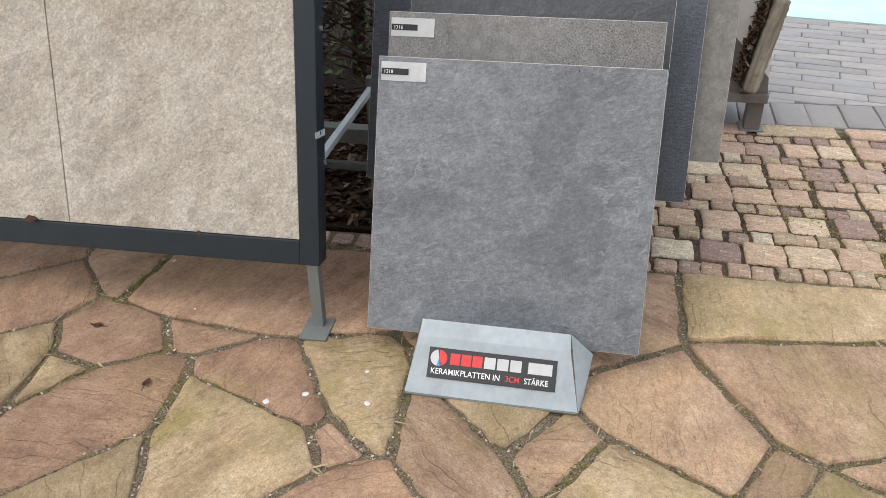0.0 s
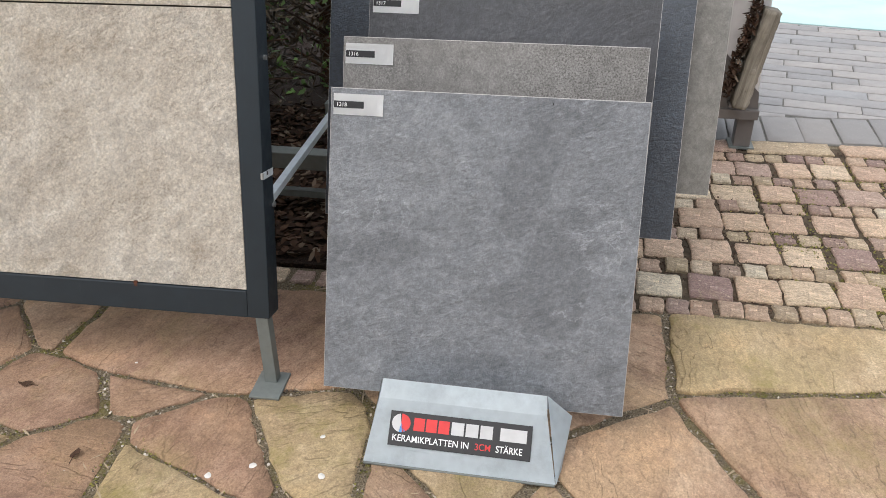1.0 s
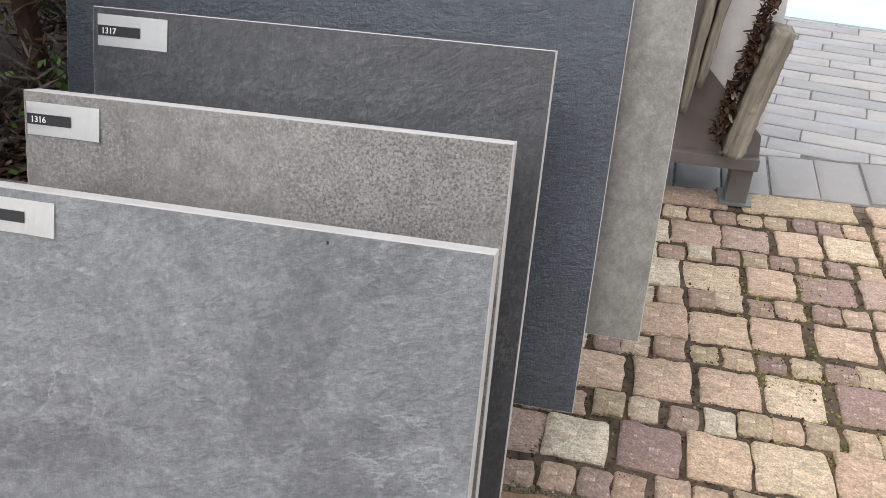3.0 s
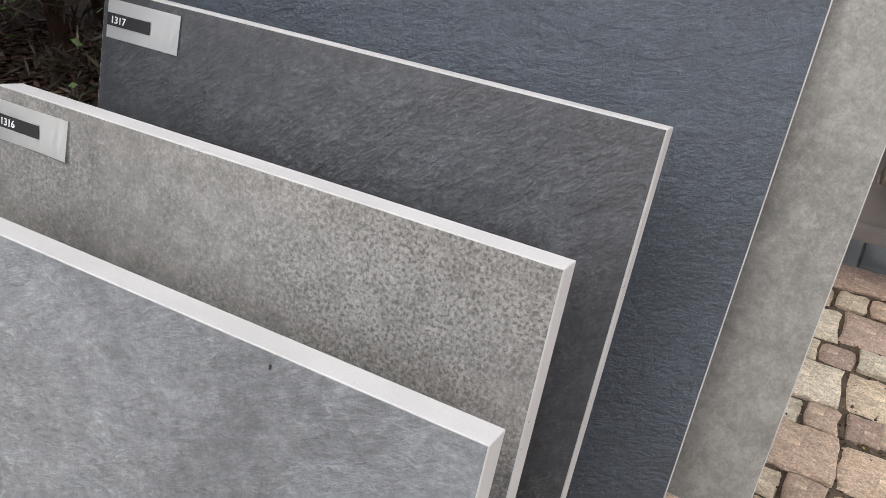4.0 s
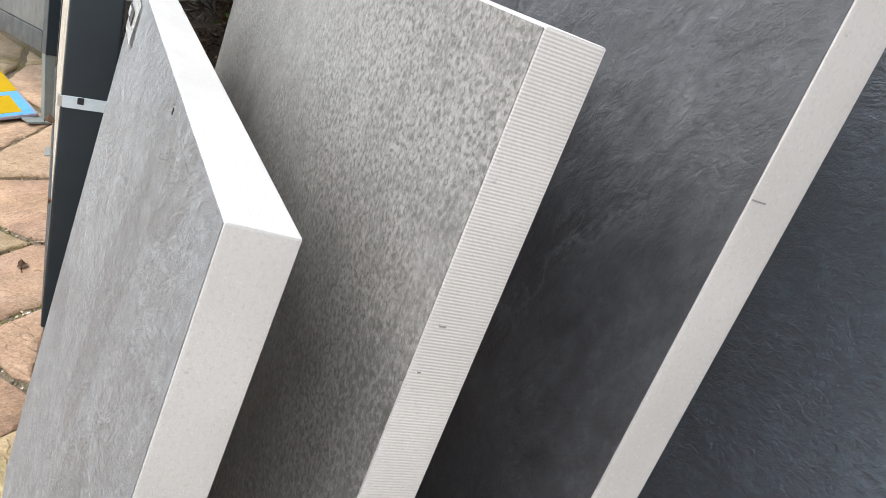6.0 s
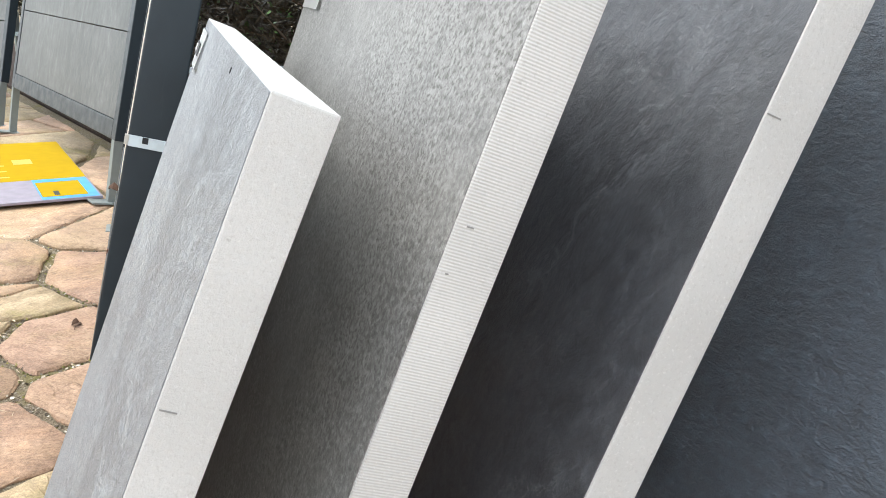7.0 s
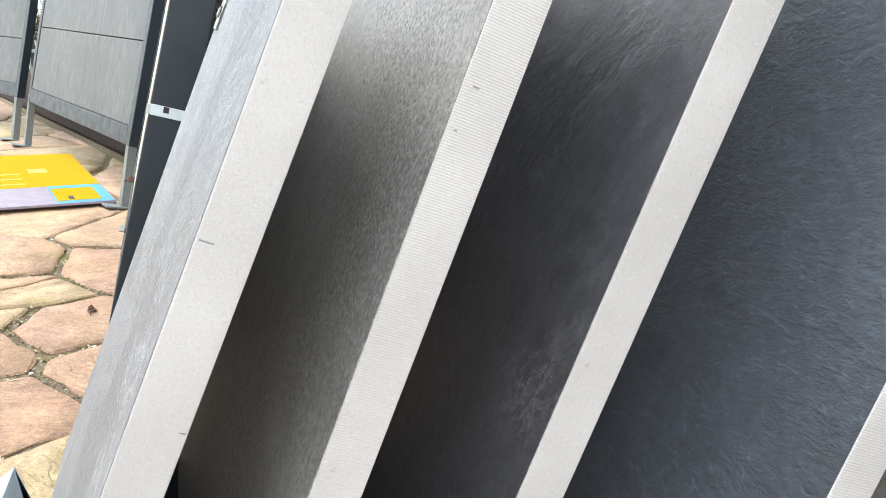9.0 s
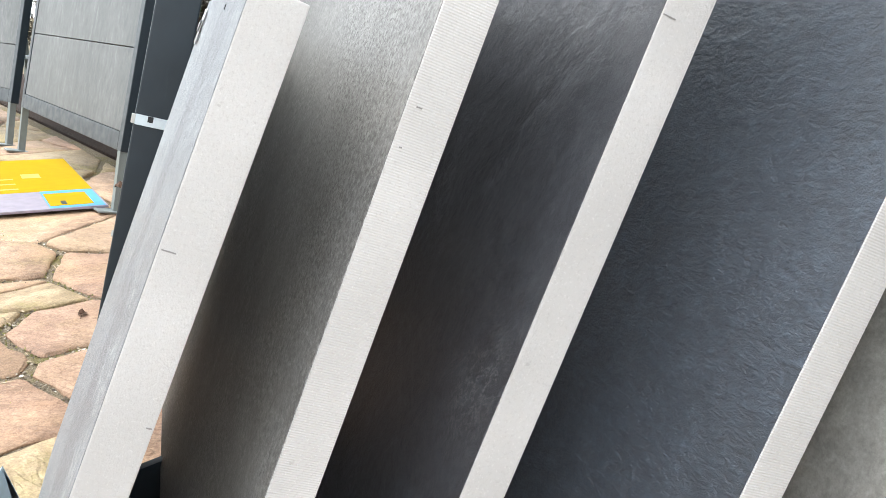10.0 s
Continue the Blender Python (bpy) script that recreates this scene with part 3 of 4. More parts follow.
# ---- rack and zinc front holder ----
def rack_holder():
    holder = empty("slab_holder", pose(0.200, 1.263, 0, 0, 0, 0.3), "galvanised sheet-metal holder with a printed sign on its sloping front", "stand")
    # local: x across, y back, z up
    def sheet(pts, name, label=""):
        bm = bmesh.new()
        f = bm.faces.new([bm.verts.new(p) for p in pts])
        bmesh.ops.solidify(bm, geom=[f], thickness=0.003)
        bmesh.ops.recalc_face_normals(bm, faces=bm.faces)
        bmesh.ops.bevel(bm, geom=list(bm.edges), offset=0.0008, segments=1, affect="EDGES")
        return part(name, bm, "zinc", holder, label)
    front = sheet([(-0.181, 0.0, 0.004), (0.183, 0.0, 0.004), (0.158, 0.083, 0.093), (-0.166, 0.083, 0.093)], "front_panel", "sloping zinc front")
    sheet([(-0.166, 0.083, 0.093), (0.158, 0.083, 0.093), (0.155, 0.113, 0.116), (-0.164, 0.113, 0.116)], "folded_lip", "bright folded top edge")
    sheet([(-0.164, 0.113, 0.116), (0.155, 0.113, 0.116), (0.155, 0.125, 0.03), (-0.164, 0.125, 0.03)], "back_fold")
    sheet([(-0.181, 0.0, 0.002), (-0.165, 0.113, 0.116), (-0.165, 0.13, 0.062), (-0.178, 0.06, 0.002)], "side_panel")
    sheet([(0.184, 0.0, 0.002), (0.156, 0.113, 0.116), (0.205, 0.128, 0.060), (0.192, 0.04, 0.002)], "side_panel", "side wing flaring out under the slab")
    part("floor_flange", box(-0.18, -0.004, 0.0, 0.182, 0.02, 0.004, 0.001), "zinc_dull", holder)
    # sign on the front panel
    slope = math.degrees(math.atan2(0.089, 0.083))
    sign = part("sign", box(0, 0, 0, 0.233, 0.058, 0.0012, 0.0004), "ink", holder, "black printed strip with red and white lettering", pose(-0.138, 0.0225, 0.0308, slope, 0, 0) @ Matrix.Diagonal((1.165, 1.12, 1, 1)))
    def glyph(name, x0, y0, x1, y1, mat):
        part(name, box(x0, y0, 0.0012, x1, y1, 0.0017, 0.0002), mat, sign)
    # brand mark as plain shapes
    for k, (mat, a0, a1) in enumerate((("silver_ink", 100, 260), ("red_ink", -80, 90), ("blue_ink", 262, 300))):
        pts = [(0.019 + 0.0155 * math.cos(radians(a0 + (a1 - a0) * i / 10)), 0.0385 + 0.0155 * math.sin(radians(a0 + (a1 - a0) * i / 10))) for i in range(11)]
        part("brand_disc", prism([(0.019, 0.0385)] + pts if a1 - a0 < 175 else pts, 0.0006, "z"), mat, sign, "", pose(0, 0, 0.0012))
    for i in range(3):
        glyph("brand_bar", 0.040 + i * 0.0205, 0.028, 0.058 + i * 0.0205, 0.0495, "red_ink")
    for i in range(3):
        glyph("brand_bar", 0.1025 + i * 0.0235, 0.028, 0.123 + i * 0.0235, 0.0495, "silver_ink")
    glyph("brand_bar", 0.182, 0.028, 0.225, 0.049, "silver_ink")
    lettering("KERAMIKPLATTEN IN", 0.0155, "white_ink", sign, pose(0.006, 0.0085, 0.0013), "lettering", squeeze=0.86)
    lettering("3CM", 0.0155, "red_ink", sign, pose(0.1425, 0.0085, 0.0013), "lettering", squeeze=0.86)
    lettering("STÄRKE", 0.0155, "white_ink", sign, pose(0.1765, 0.0085, 0.0013), "lettering", squeeze=0.8)
    return holder


rack_holder()


def slab_rack():
    """Two stepped stringers that carry the slabs, with struts to the ground."""
    rack = empty("slab_rack", pose(0, 0, 0), "dark steel stepped rack carrying the leaning slabs", "rack")
    for x in (0.06, 0.33):
        pts = [(1.385, 0.0), (2.02, 0.0), (2.02, 0.285)]
        for key in "edcba":
            o, turn, lean, twist, w, h = SLABS[key]
            base = slab_pose(key) @ Vector((x - o[0], 0, 0))
            back = slab_pose(key) @ Vector((x - o[0], THICK, 0))
            rise = slab_pose(key) @ Vector((x - o[0], THICK + 0.002, 0.05))
            foot = slab_pose(key) @ Vector((x - o[0], -0.002, 0.02))
            pts += [(rise.y, rise.z), (back.y + 0.0008, back.z - 0.001), (base.y, base.z - 0.001), (foot.y - 0.002, foot.z - 0.012)]
        part("stringer", prism(pts, 0.012, "x"), "frame", rack, "", pose(x, 0, 0))
    part("cross_bar", box(0.06, 1.98, 0.0, 0.342, 2.01, 0.03, 0.003), "frame", rack)
    part("cross_bar", box(0.06, 1.40, 0.0, 0.342, 1.43, 0.03, 0.003), "frame", rack)
    return rack


slab_rack()


# ---- framed beige board ----
def display_board(name, matrix, width, height, low, tile_w, tile_h, face, label, feet=True, first=0.0, bracket=False, bar=0.046, deep=0.056, rake=0.0):
    """A leaning steel frame filled with large tiles; local x runs left from the right-hand edge, z along the lean."""
    board = empty(name, matrix, label, "display board", "framed sample boards")
    lean = pose(0, 0, low, -12.6, 0, 0)
    lip = 0.058
    for n, b in (("frame_post", (-bar, 0, 0, 0, deep, height)), ("frame_post", (-width, 0, 0, -width + bar, deep, height)),
                 ("frame_rail", (-width + bar, 0, 0, -bar, deep, lip)), ("frame_rail", (-width + bar, 0, height - 0.05, -bar, deep, height))):
        part(n, box(*b, 0.0025), "frame", board, "", lean)
    part("backing", box(-width + bar, 0.024, lip, -bar, 0.036, height - 0.05), "grout", board, "", lean)
    x = -bar
    cols = [first] if first else []
    while sum(cols) < width - 2 * bar - 0.01:
        cols.append(min(tile_w, width - 2 * bar - sum(cols)))
    for cw in cols:
        z = lip
        while z < height - 0.06:
            th = min(tile_h, height - 0.05 - z)
            part("tile", box(x - cw + 0.0012, 0.003, z + 0.0015, x - 0.0012, 0.024, z + th - 0.0015, 0.0012), face, board, "", lean)
            z += th
        x -= cw
    if feet:
        for fx in (-0.018, -width + 0.018):
            leg = part("leg", prism([(-0.013, 0.002), (0.013, 0.002), (0.013, 0.028), (0.009, 0.028), (0.009, 0.006), (-0.013, 0.006)], low, "z", 0.0006), "zinc_dull", board, "bare galvanised angle leg", pose(fx, -rake, 0.005, -math.degrees(math.atan2(rake, low)), 0, 0))
            part("foot_plate", box(-0.033, -0.047, -0.005, 0.033, 0.040, 0.001, 0.0015), "zinc_dull", leg)
            part("strut", box(fx - 0.006, 0.085, 0.380, fx + 0.010, 0.62, 0.396, 0.001), "zinc", board, "flat galvanised brace running backward")
            part("rear_leg", box(fx - 0.012, 0.60, 0.0, fx + 0.014, 0.63, 0.42, 0.002), "zinc_dull", board)
            part("bolt", rod((fx + 0.006, 0.10, 0.388), (fx + 0.022, 0.10, 0.388), 0.006, 8), "steel", board)
        if bracket:
            part("bracket", box(-0.0005, 0.0015, 0, 0.0015, deep - 0.002, 0.014, 0.0005), "zinc", board, "pale clip in the frame's slot", lean @ pose(0, 0, 0.291))
            part("hook", box(-0.0035, -0.0035, 0.001, 0.001, 0.0015, 0.0135, 0.0005), "steel", board, "", lean @ pose(0, 0, 0.291))
            part("slot", box(0.0012, 0.017, 0.006, 0.0022, 0.024, 0.0138), "ink", board, "", lean @ pose(0, 0, 0.291))
        part("rivet", rod((-0.001, 0.033, 0.52), (0.005, 0.033, 0.52), 0.005, 10), "steel", board, "", lean)
    return board


display_board("display_board", pose(-0.2195, 1.447, 0, 0, 0, 2.3), 1.22, 1.6, 0.175, 0.562, 0.551, "tile", "leaning anthracite steel frame filled with beige riven stone-look tiles", bracket=True)
display_board("display_board", pose(-1.7016, 1.3640, 0, 0, 0, 21.8), 1.34, 1.6, 0.189, 1.3, 0.26, "far_face", "leaning dark steel frame filled with pale grey tiles", bar=0.036, deep=0.034, rake=0.033)
display_board("display_board", pose(-3.09, 0.80, 0, 0, 0, 32), 1.34, 1.6, 0.189, 0.40, 0.2, "far_face", "leaning steel frame with pale tiles, far along the row", bar=0.036, deep=0.034, rake=0.033)


def rusty_clip():
    c = empty("rusty_clip", pose(-0.505, 1.4395, 0.175, 0, 0, 1.5) @ pose(0, 0, 0, -12.6), "small rusty tile clip on the frame's lower rail", "clip")
    part("strap", box(-0.003, -0.0035, 0.012, 0.003, -0.001, 0.058, 0.0006), "rust", c)
    part("hook", box(-0.004, -0.0045, 0.050, 0.004, 0.004, 0.062, 0.0008), "rust", c)


rusty_clip()


# ---- yellow sign board on the ground ----
def flat_sign():
    s = empty("printed_panel", pose(-1.725, 1.318, 0.010, 0, 0, 15.7), "yellow and lilac printed panel lying on the flagstones", "sign")
    part("sheet", box(-0.92, -0.95, 0, 0, 0, 0.008, 0.0012), "lilac", s)
    part("yellow_field", box(-0.918, -0.948, 0.008, -0.27, -0.002, 0.0086), "yellow", s, "plain yellow print")
    part("picture_edge", box(-0.27, -0.165, 0.008, -0.006, -0.006, 0.0086), "blue_ink", s)
    part("picture", box(-0.225, -0.16, 0.0086, -0.035, -0.035, 0.0092), "yellow", s)
    for k in range(3):
        part("text_bar", box(-0.34 - 0.09 * k, -0.62 + 0.05 * k, 0.0086, -0.325 - 0.09 * k, -0.22, 0.0090), "yellow_dim", s)
    part("text_bar", box(-0.60, -0.19, 0.0086, -0.52, -0.13, 0.0090), "yellow_dim", s)
    part("text_bar", box(-0.10, -0.125, 0.0092, -0.05, -0.11, 0.0096), "ink", s)
    return s


flat_sign()


# ---- low rack with weathered planks ----
def plank_rack():
    r = empty("plank_rack", pose(0.962, 2.925, 0), "brown-grey painted steel tray on short feet with a pale back sheet", "rack")
    part("ledge", box(-0.52, 0.0, 0.116, 0.0, 0.34, 0.150, 0.003), "frame_grey", r)
    for x in (-0.060, -0.50):
        foot = part("foot", box(x, 0.032, 0.006, x + 0.056, 0.087, 0.116, 0.002), "frame_grey", r)
        part("foot_plate", box(x - 0.014, 0.02, 0.0, x + 0.070, 0.11, 0.006), "zinc_dull", foot)
    part("front_plate", prism([(-0.51, 0.150), (-0.003, 0.150), (-0.010, 0.207), (-0.190, 0.392), (-0.168, 0.56), (-0.15, 0.80), (-0.51, 0.80)], 0.006), "frame_grey", r, "", pose(0, 0.020, 0))
    part("back_sheet", prism([(-0.50, 0.150), (-0.003, 0.150), (-0.010, 0.207), (-0.040, 0.85), (-0.50, 0.85)], 0.010), "pale_panel", r, "pale grey sheet", pose(0, 0.0265, 0))
    part("peg", box(-0.108, -0.03, 0.168, -0.070, 0.02, 0.178, 0.001), "frame_grey", r)
    part("peg", box(-0.228, -0.03, 0.258, -0.205, 0.02, 0.266, 0.001), "frame_grey", r)
    return r


plank_rack()


def leaning_plank(matrix, wide, deep, tall, label, knots):
    p = empty("weathered_plank", matrix, label, "plank", "planks on the tray")
    bm = bmesh.new()
    rows, cols = 26, 6
    rng = random.Random(int(tall * 1000) + knots)
    grid = []
    for i in range(rows + 1):
        z = tall * i / rows
        ring = []
        for x, y in ((0, 0), (wide * 0.33, -0.004), (wide * 0.66, -0.004), (wide, 0), (wide, deep), (0, deep)):
            k = 0.0018
            end = 0.012 * (1 - min(1, i / 2.0)) + 0.004 * (1 - min(1, (rows - i) / 1.5))
            ring.append(bm.verts.new((x + (wide / 2 - x) * end * 18 * 0.5 + rng.uniform(-k, k), y + rng.uniform(-k, k), z + rng.uniform(-k, k))))
        grid.append(ring)
    for a, b in zip(grid, grid[1:]):
        for j in range(cols):
            bm.faces.new([a[j], a[(j + 1) % cols], b[(j + 1) % cols], b[j]])
    bm.faces.new(grid[0][::-1]), bm.faces.new(grid[-1])
    part("board", bm, "timber", p, "", None, True)
    for k in range(knots):
        z = tall * (0.22 + 0.72 * k / max(1, knots))
        b2 = bmesh.new()
        bmesh.ops.create_uvsphere(b2, u_segments=12, v_segments=6, radius=0.010, matrix=Matrix.Translation((wide * 0.5, -0.003, z)) @ Matrix.Diagonal((1, 0.22, 1.1, 1)))
        part("knot", b2, "timber", p, "", None, True)
    return p


leaning_plank(pose(0.858, 2.865, 0.1785, 0, 9.0, 0), 0.050, 0.075, 0.325, "weathered grey-brown plank with round knots hung on the plate", 4)
leaning_plank(pose(0.738, 2.895, 0.2665, 0, 3.5, 0), 0.020, 0.046, 0.62, "thin greenish weathered strip hung on the plate", 0)
leaning_plank(pose(0.764, 2.905, 0.335, 0, 5.5, 0), 0.022, 0.036, 0.55, "thin brown weathered strip hung on the plate", 0)


def slivers(name, count, lo, hi, length, thick, material, label, category, seed, flat=0.25, shear=0.0, cut=False):
    """Loose splinters scattered through a box of space."""
    rng = random.Random(seed)
    verts, faces = [], []
    for _ in range(count):
        c = Vector([rng.uniform(a, b) for a, b in zip(lo, hi)])
        c.x += shear * (c.z - lo[2])
        if cut and c.y < 1.97 - 0.4 * max(0, -1.1 - c.x):
            continue
        d = Vector((rng.uniform(-1, 1), rng.uniform(-1, 1), rng.uniform(-flat, flat))).normalized() * length * rng.uniform(0.4, 1.0)
        s = d.cross(Vector((rng.uniform(-0.3, 0.3), rng.uniform(-0.3, 0.3), 1))).normalized() * thick * rng.uniform(0.5, 1.2)
        u = d.cross(s).normalized() * thick * 0.35
        k = len(verts)
        verts += [c - d - s * 0.5, c - d + s * 0.5, c + s, c + d, c - s, c + u * 2]
        faces += [(k, k + 1, k + 5), (k + 1, k + 2, k + 5), (k + 2, k + 3, k + 5), (k + 3, k + 4, k + 5), (k + 4, k, k + 5), (k + 1, k, k + 4, k + 3, k + 2)]
    me = bpy.data.meshes.new(name)
    me.from_pydata([tuple(v) for v in verts], [], faces)
    me.materials.append(MAT[material])
    return tagged(new(name, me), label, category, kind="stuff")


slivers("dry_twigs", 520, (0.822, 2.875, 0.21), (0.848, 2.935, 0.60), 0.020, 0.005, "bark", "dark dry twigs packed between the planks", "twigs", 5, 0.9, 0.17)


# ---- planting bed behind the boards ----
tagged(part("planting_bed", prism([(-7.5, -0.66), (-1.1, 1.90), (0.12, 1.95), (0.30, 7.5), (-7.5, 7.5)], -0.05, "z"), "bed", matrix=pose(0, 0, 0.006)), "dark bare soil of a planting bed", "ground", kind="structure")
slivers("bark_mulch", 9000, (-1.9, 1.96, 0.004), (0.10, 3.1, 0.030), 0.026, 0.010, "bark", "dark brown bark mulch with dry leaves", "mulch", 11)
slivers("bark_mulch", 7000, (-3.0, 1.25, 0.006), (0.10, 2.35, 0.018), 0.016, 0.006, "bark", "fine brown bark crumbs along the bed's edge", "mulch", 13, cut=True)
slivers("bark_mulch", 900, (-4.1, 1.96, 0.004), (-1.9, 3.1, 0.030), 0.034, 0.014, "bark", "dark brown bark mulch further along the bed", "mulch", 12)


def bed_rail():
    r = empty("bed_rail", pose(0, 2.24, 0), "dull galvanised double rail over the planting bed", "rail")
    part("top_rail", box(-1.9, -0.02, 0.146, 0.10, 0.03, 0.196, 0.003), "zinc_dull", r)
    part("bottom_rail", box(-1.9, 0.0, 0.046, 0.10, 0.025, 0.068, 0.002), "zinc_dull", r)
    for x in (-1.85, -0.9, 0.04):
        part("post", box(x, 0.03, 0.0, x + 0.04, 0.06, 0.19, 0.002), "zinc_dull", r)
    return r


bed_rail()


def conifer(x, y, seed, tall=2.0, spread=0.42, dense=1):
    """A brown-twigged hedge conifer: a trunk, limbs, and many fine sprays with gaps between them."""
    rng = random.Random(seed)
    t = empty("hedge_conifer", pose(x, y, 0), "brown twiggy hedge conifer with sparse green sprays", "shrub", "hedge behind the boards")
    bm = rod((0, 0, 0), (rng.uniform(-0.05, 0.05), rng.uniform(-0.05, 0.05), tall), 0.035, 8, r2=0.008)
    part("trunk", bm, "bark", t)
    limbs = bmesh.new()
    tips = []
    for k in range(46):
        z = rng.uniform(0.05, tall * 0.95)
        a = rng.uniform(0, math.tau)
        reach = spread * rng.uniform(0.5, 1.1) * (1.1 - 0.5 * z / tall)
        b = Vector((math.cos(a) * reach, math.sin(a) * reach, z + rng.uniform(0.02, 0.3)))
        rod((0, 0, z), b, 0.008, 5, limbs, 0.002)
        tips += [Vector((0, 0, z)).lerp(b, f) for f in (0.35, 0.55, 0.7, 0.85, 1.0)]
    part("branching", limbs, "bark", t)
    for name, count, mat, size in (("dry_foliage", 20 * dense, "needles", 0.08), ("green_foliage", 9 if -1.2 < x < 0 else 5, "leaf", 0.034)):
        verts, faces = [], []
        for p in tips:
            if name == "green_foliage" and rng.random() < 0.55:
                continue
            for _ in range(count):
                c = p + Vector([rng.gauss(0, 0.055) for _ in range(3)])
                d = Vector((rng.uniform(-1, 1), rng.uniform(-1, 1), rng.uniform(-0.3, 1))).normalized() * size * rng.uniform(0.4, 1.2)
                s = d.cross(Vector((rng.uniform(-1, 1), rng.uniform(-1, 1), rng.uniform(-1, 1)))).normalized() * size * (0.05 if mat == "needles" else 0.3)
                k = len(verts)
                verts += [c, c + d * 0.5 + s, c + d, c + d * 0.5 - s]
                faces.append((k, k + 1, k + 2, k + 3))
        me = bpy.data.meshes.new(name)
        me.from_pydata([tuple(v) for v in verts], [], faces)
        me.materials.append(MAT[mat])
        ob = new(name, me)
        ob.parent = t
    return t


for k, (hx, hy) in enumerate(((-0.95, 2.72), (-0.42, 2.85), (0.1, 2.75), (-1.5, 2.8), (-2.1, 2.75), (-2.8, 2.8), (-0.7, 3.35), (-1.25, 3.4), (-0.15, 3.25), (0.35, 3.3), (-1.8, 3.2), (-2.45, 3.2), (-3.4, 2.75), (-4.0, 2.8), (-3.1, 3.25), (-3.8, 3.3), (-4.6, 2.9), (-2.5, 2.08), (-3.05, 2.0), (-3.65, 1.85), (-4.25, 1.75), (-4.9, 1.65), (-5.5, 1.9), (-5.6, 1.2), (-6.1, 1.6), (-6.0, 0.7))):
    conifer(hx, hy, 40 + k, tall=2.0 if hx > -5.3 else 1.8, dense=2 if hx < -1 else 1)


def seedling():
    s = empty("seedling", pose(-0.63, 2.17, 0.02), "small green leafy seedling in the mulch", "plant")
    rng = random.Random(3)
    part("stem", rod((0, 0, 0), (0, 0, 0.10), 0.003, 6), "leaf", s)
    for k in range(9):
        a, up = k * 2.4, rng.uniform(0.15, 0.9)
        bm = bmesh.new()
        L, W = rng.uniform(0.04, 0.06), 0.014
        ring = [(0, 0, 0), (L * 0.35, W, 0.004), (L * 0.75, W * 0.8, 0.004), (L, 0, -0.004), (L * 0.75, -W * 0.8, 0.004), (L * 0.35, -W, 0.004)]
        mid = bm.verts.new((L * 0.5, 0, -0.003))
        vs = [bm.verts.new(q) for q in ring]
        for i in range(6):
            bm.faces.new([vs[i], vs[(i + 1) % 6], mid])
        part("leaf", bm, "leaf", s, "", pose(0, 0, 0.09 + rng.uniform(-0.02, 0.03), 0, 0, math.degrees(a)) @ pose(0, 0, 0, 0, -math.degrees(up), 0))
    return s


seedling()


# ---- pool beyond the paving ----
tagged(part("water", prism([(-3, 5.634), (5.5, 3.934), (9, 12), (-3, 14)], -0.02, "z"), "pool", matrix=pose(0, 0, 0.004)), "pale turquoise sheet of shallow pool water", "water", kind="structure")


# ---- paving pieces ----
def clip(poly, nx, ny, c):
    """The part of a convex outline where nx*x + ny*y <= c."""
    out = []
    for (ax, ay), (bx, by) in zip(poly, poly[1:] + poly[:1]):
        da, db = nx * ax + ny * ay - c, nx * bx + ny * by - c
        if da <= 0:
            out.append((ax, ay))
        if (da < 0 < db) or (db < 0 < da):
            f = da / (da - db)
            out.append((ax + f * (bx - ax), ay + f * (by - ay)))
    return out


def area_centre(poly):
    a = cx = cy = 0
    for (x0, y0), (x1, y1) in zip(poly, poly[1:] + poly[:1]):
        k = x0 * y1 - x1 * y0
        a, cx, cy = a + k / 2, cx + (x0 + x1) * k / 6, cy + (y0 + y1) * k / 6
    return (a, cx / a, cy / a) if abs(a) > 1e-9 else (0, 0, 0)


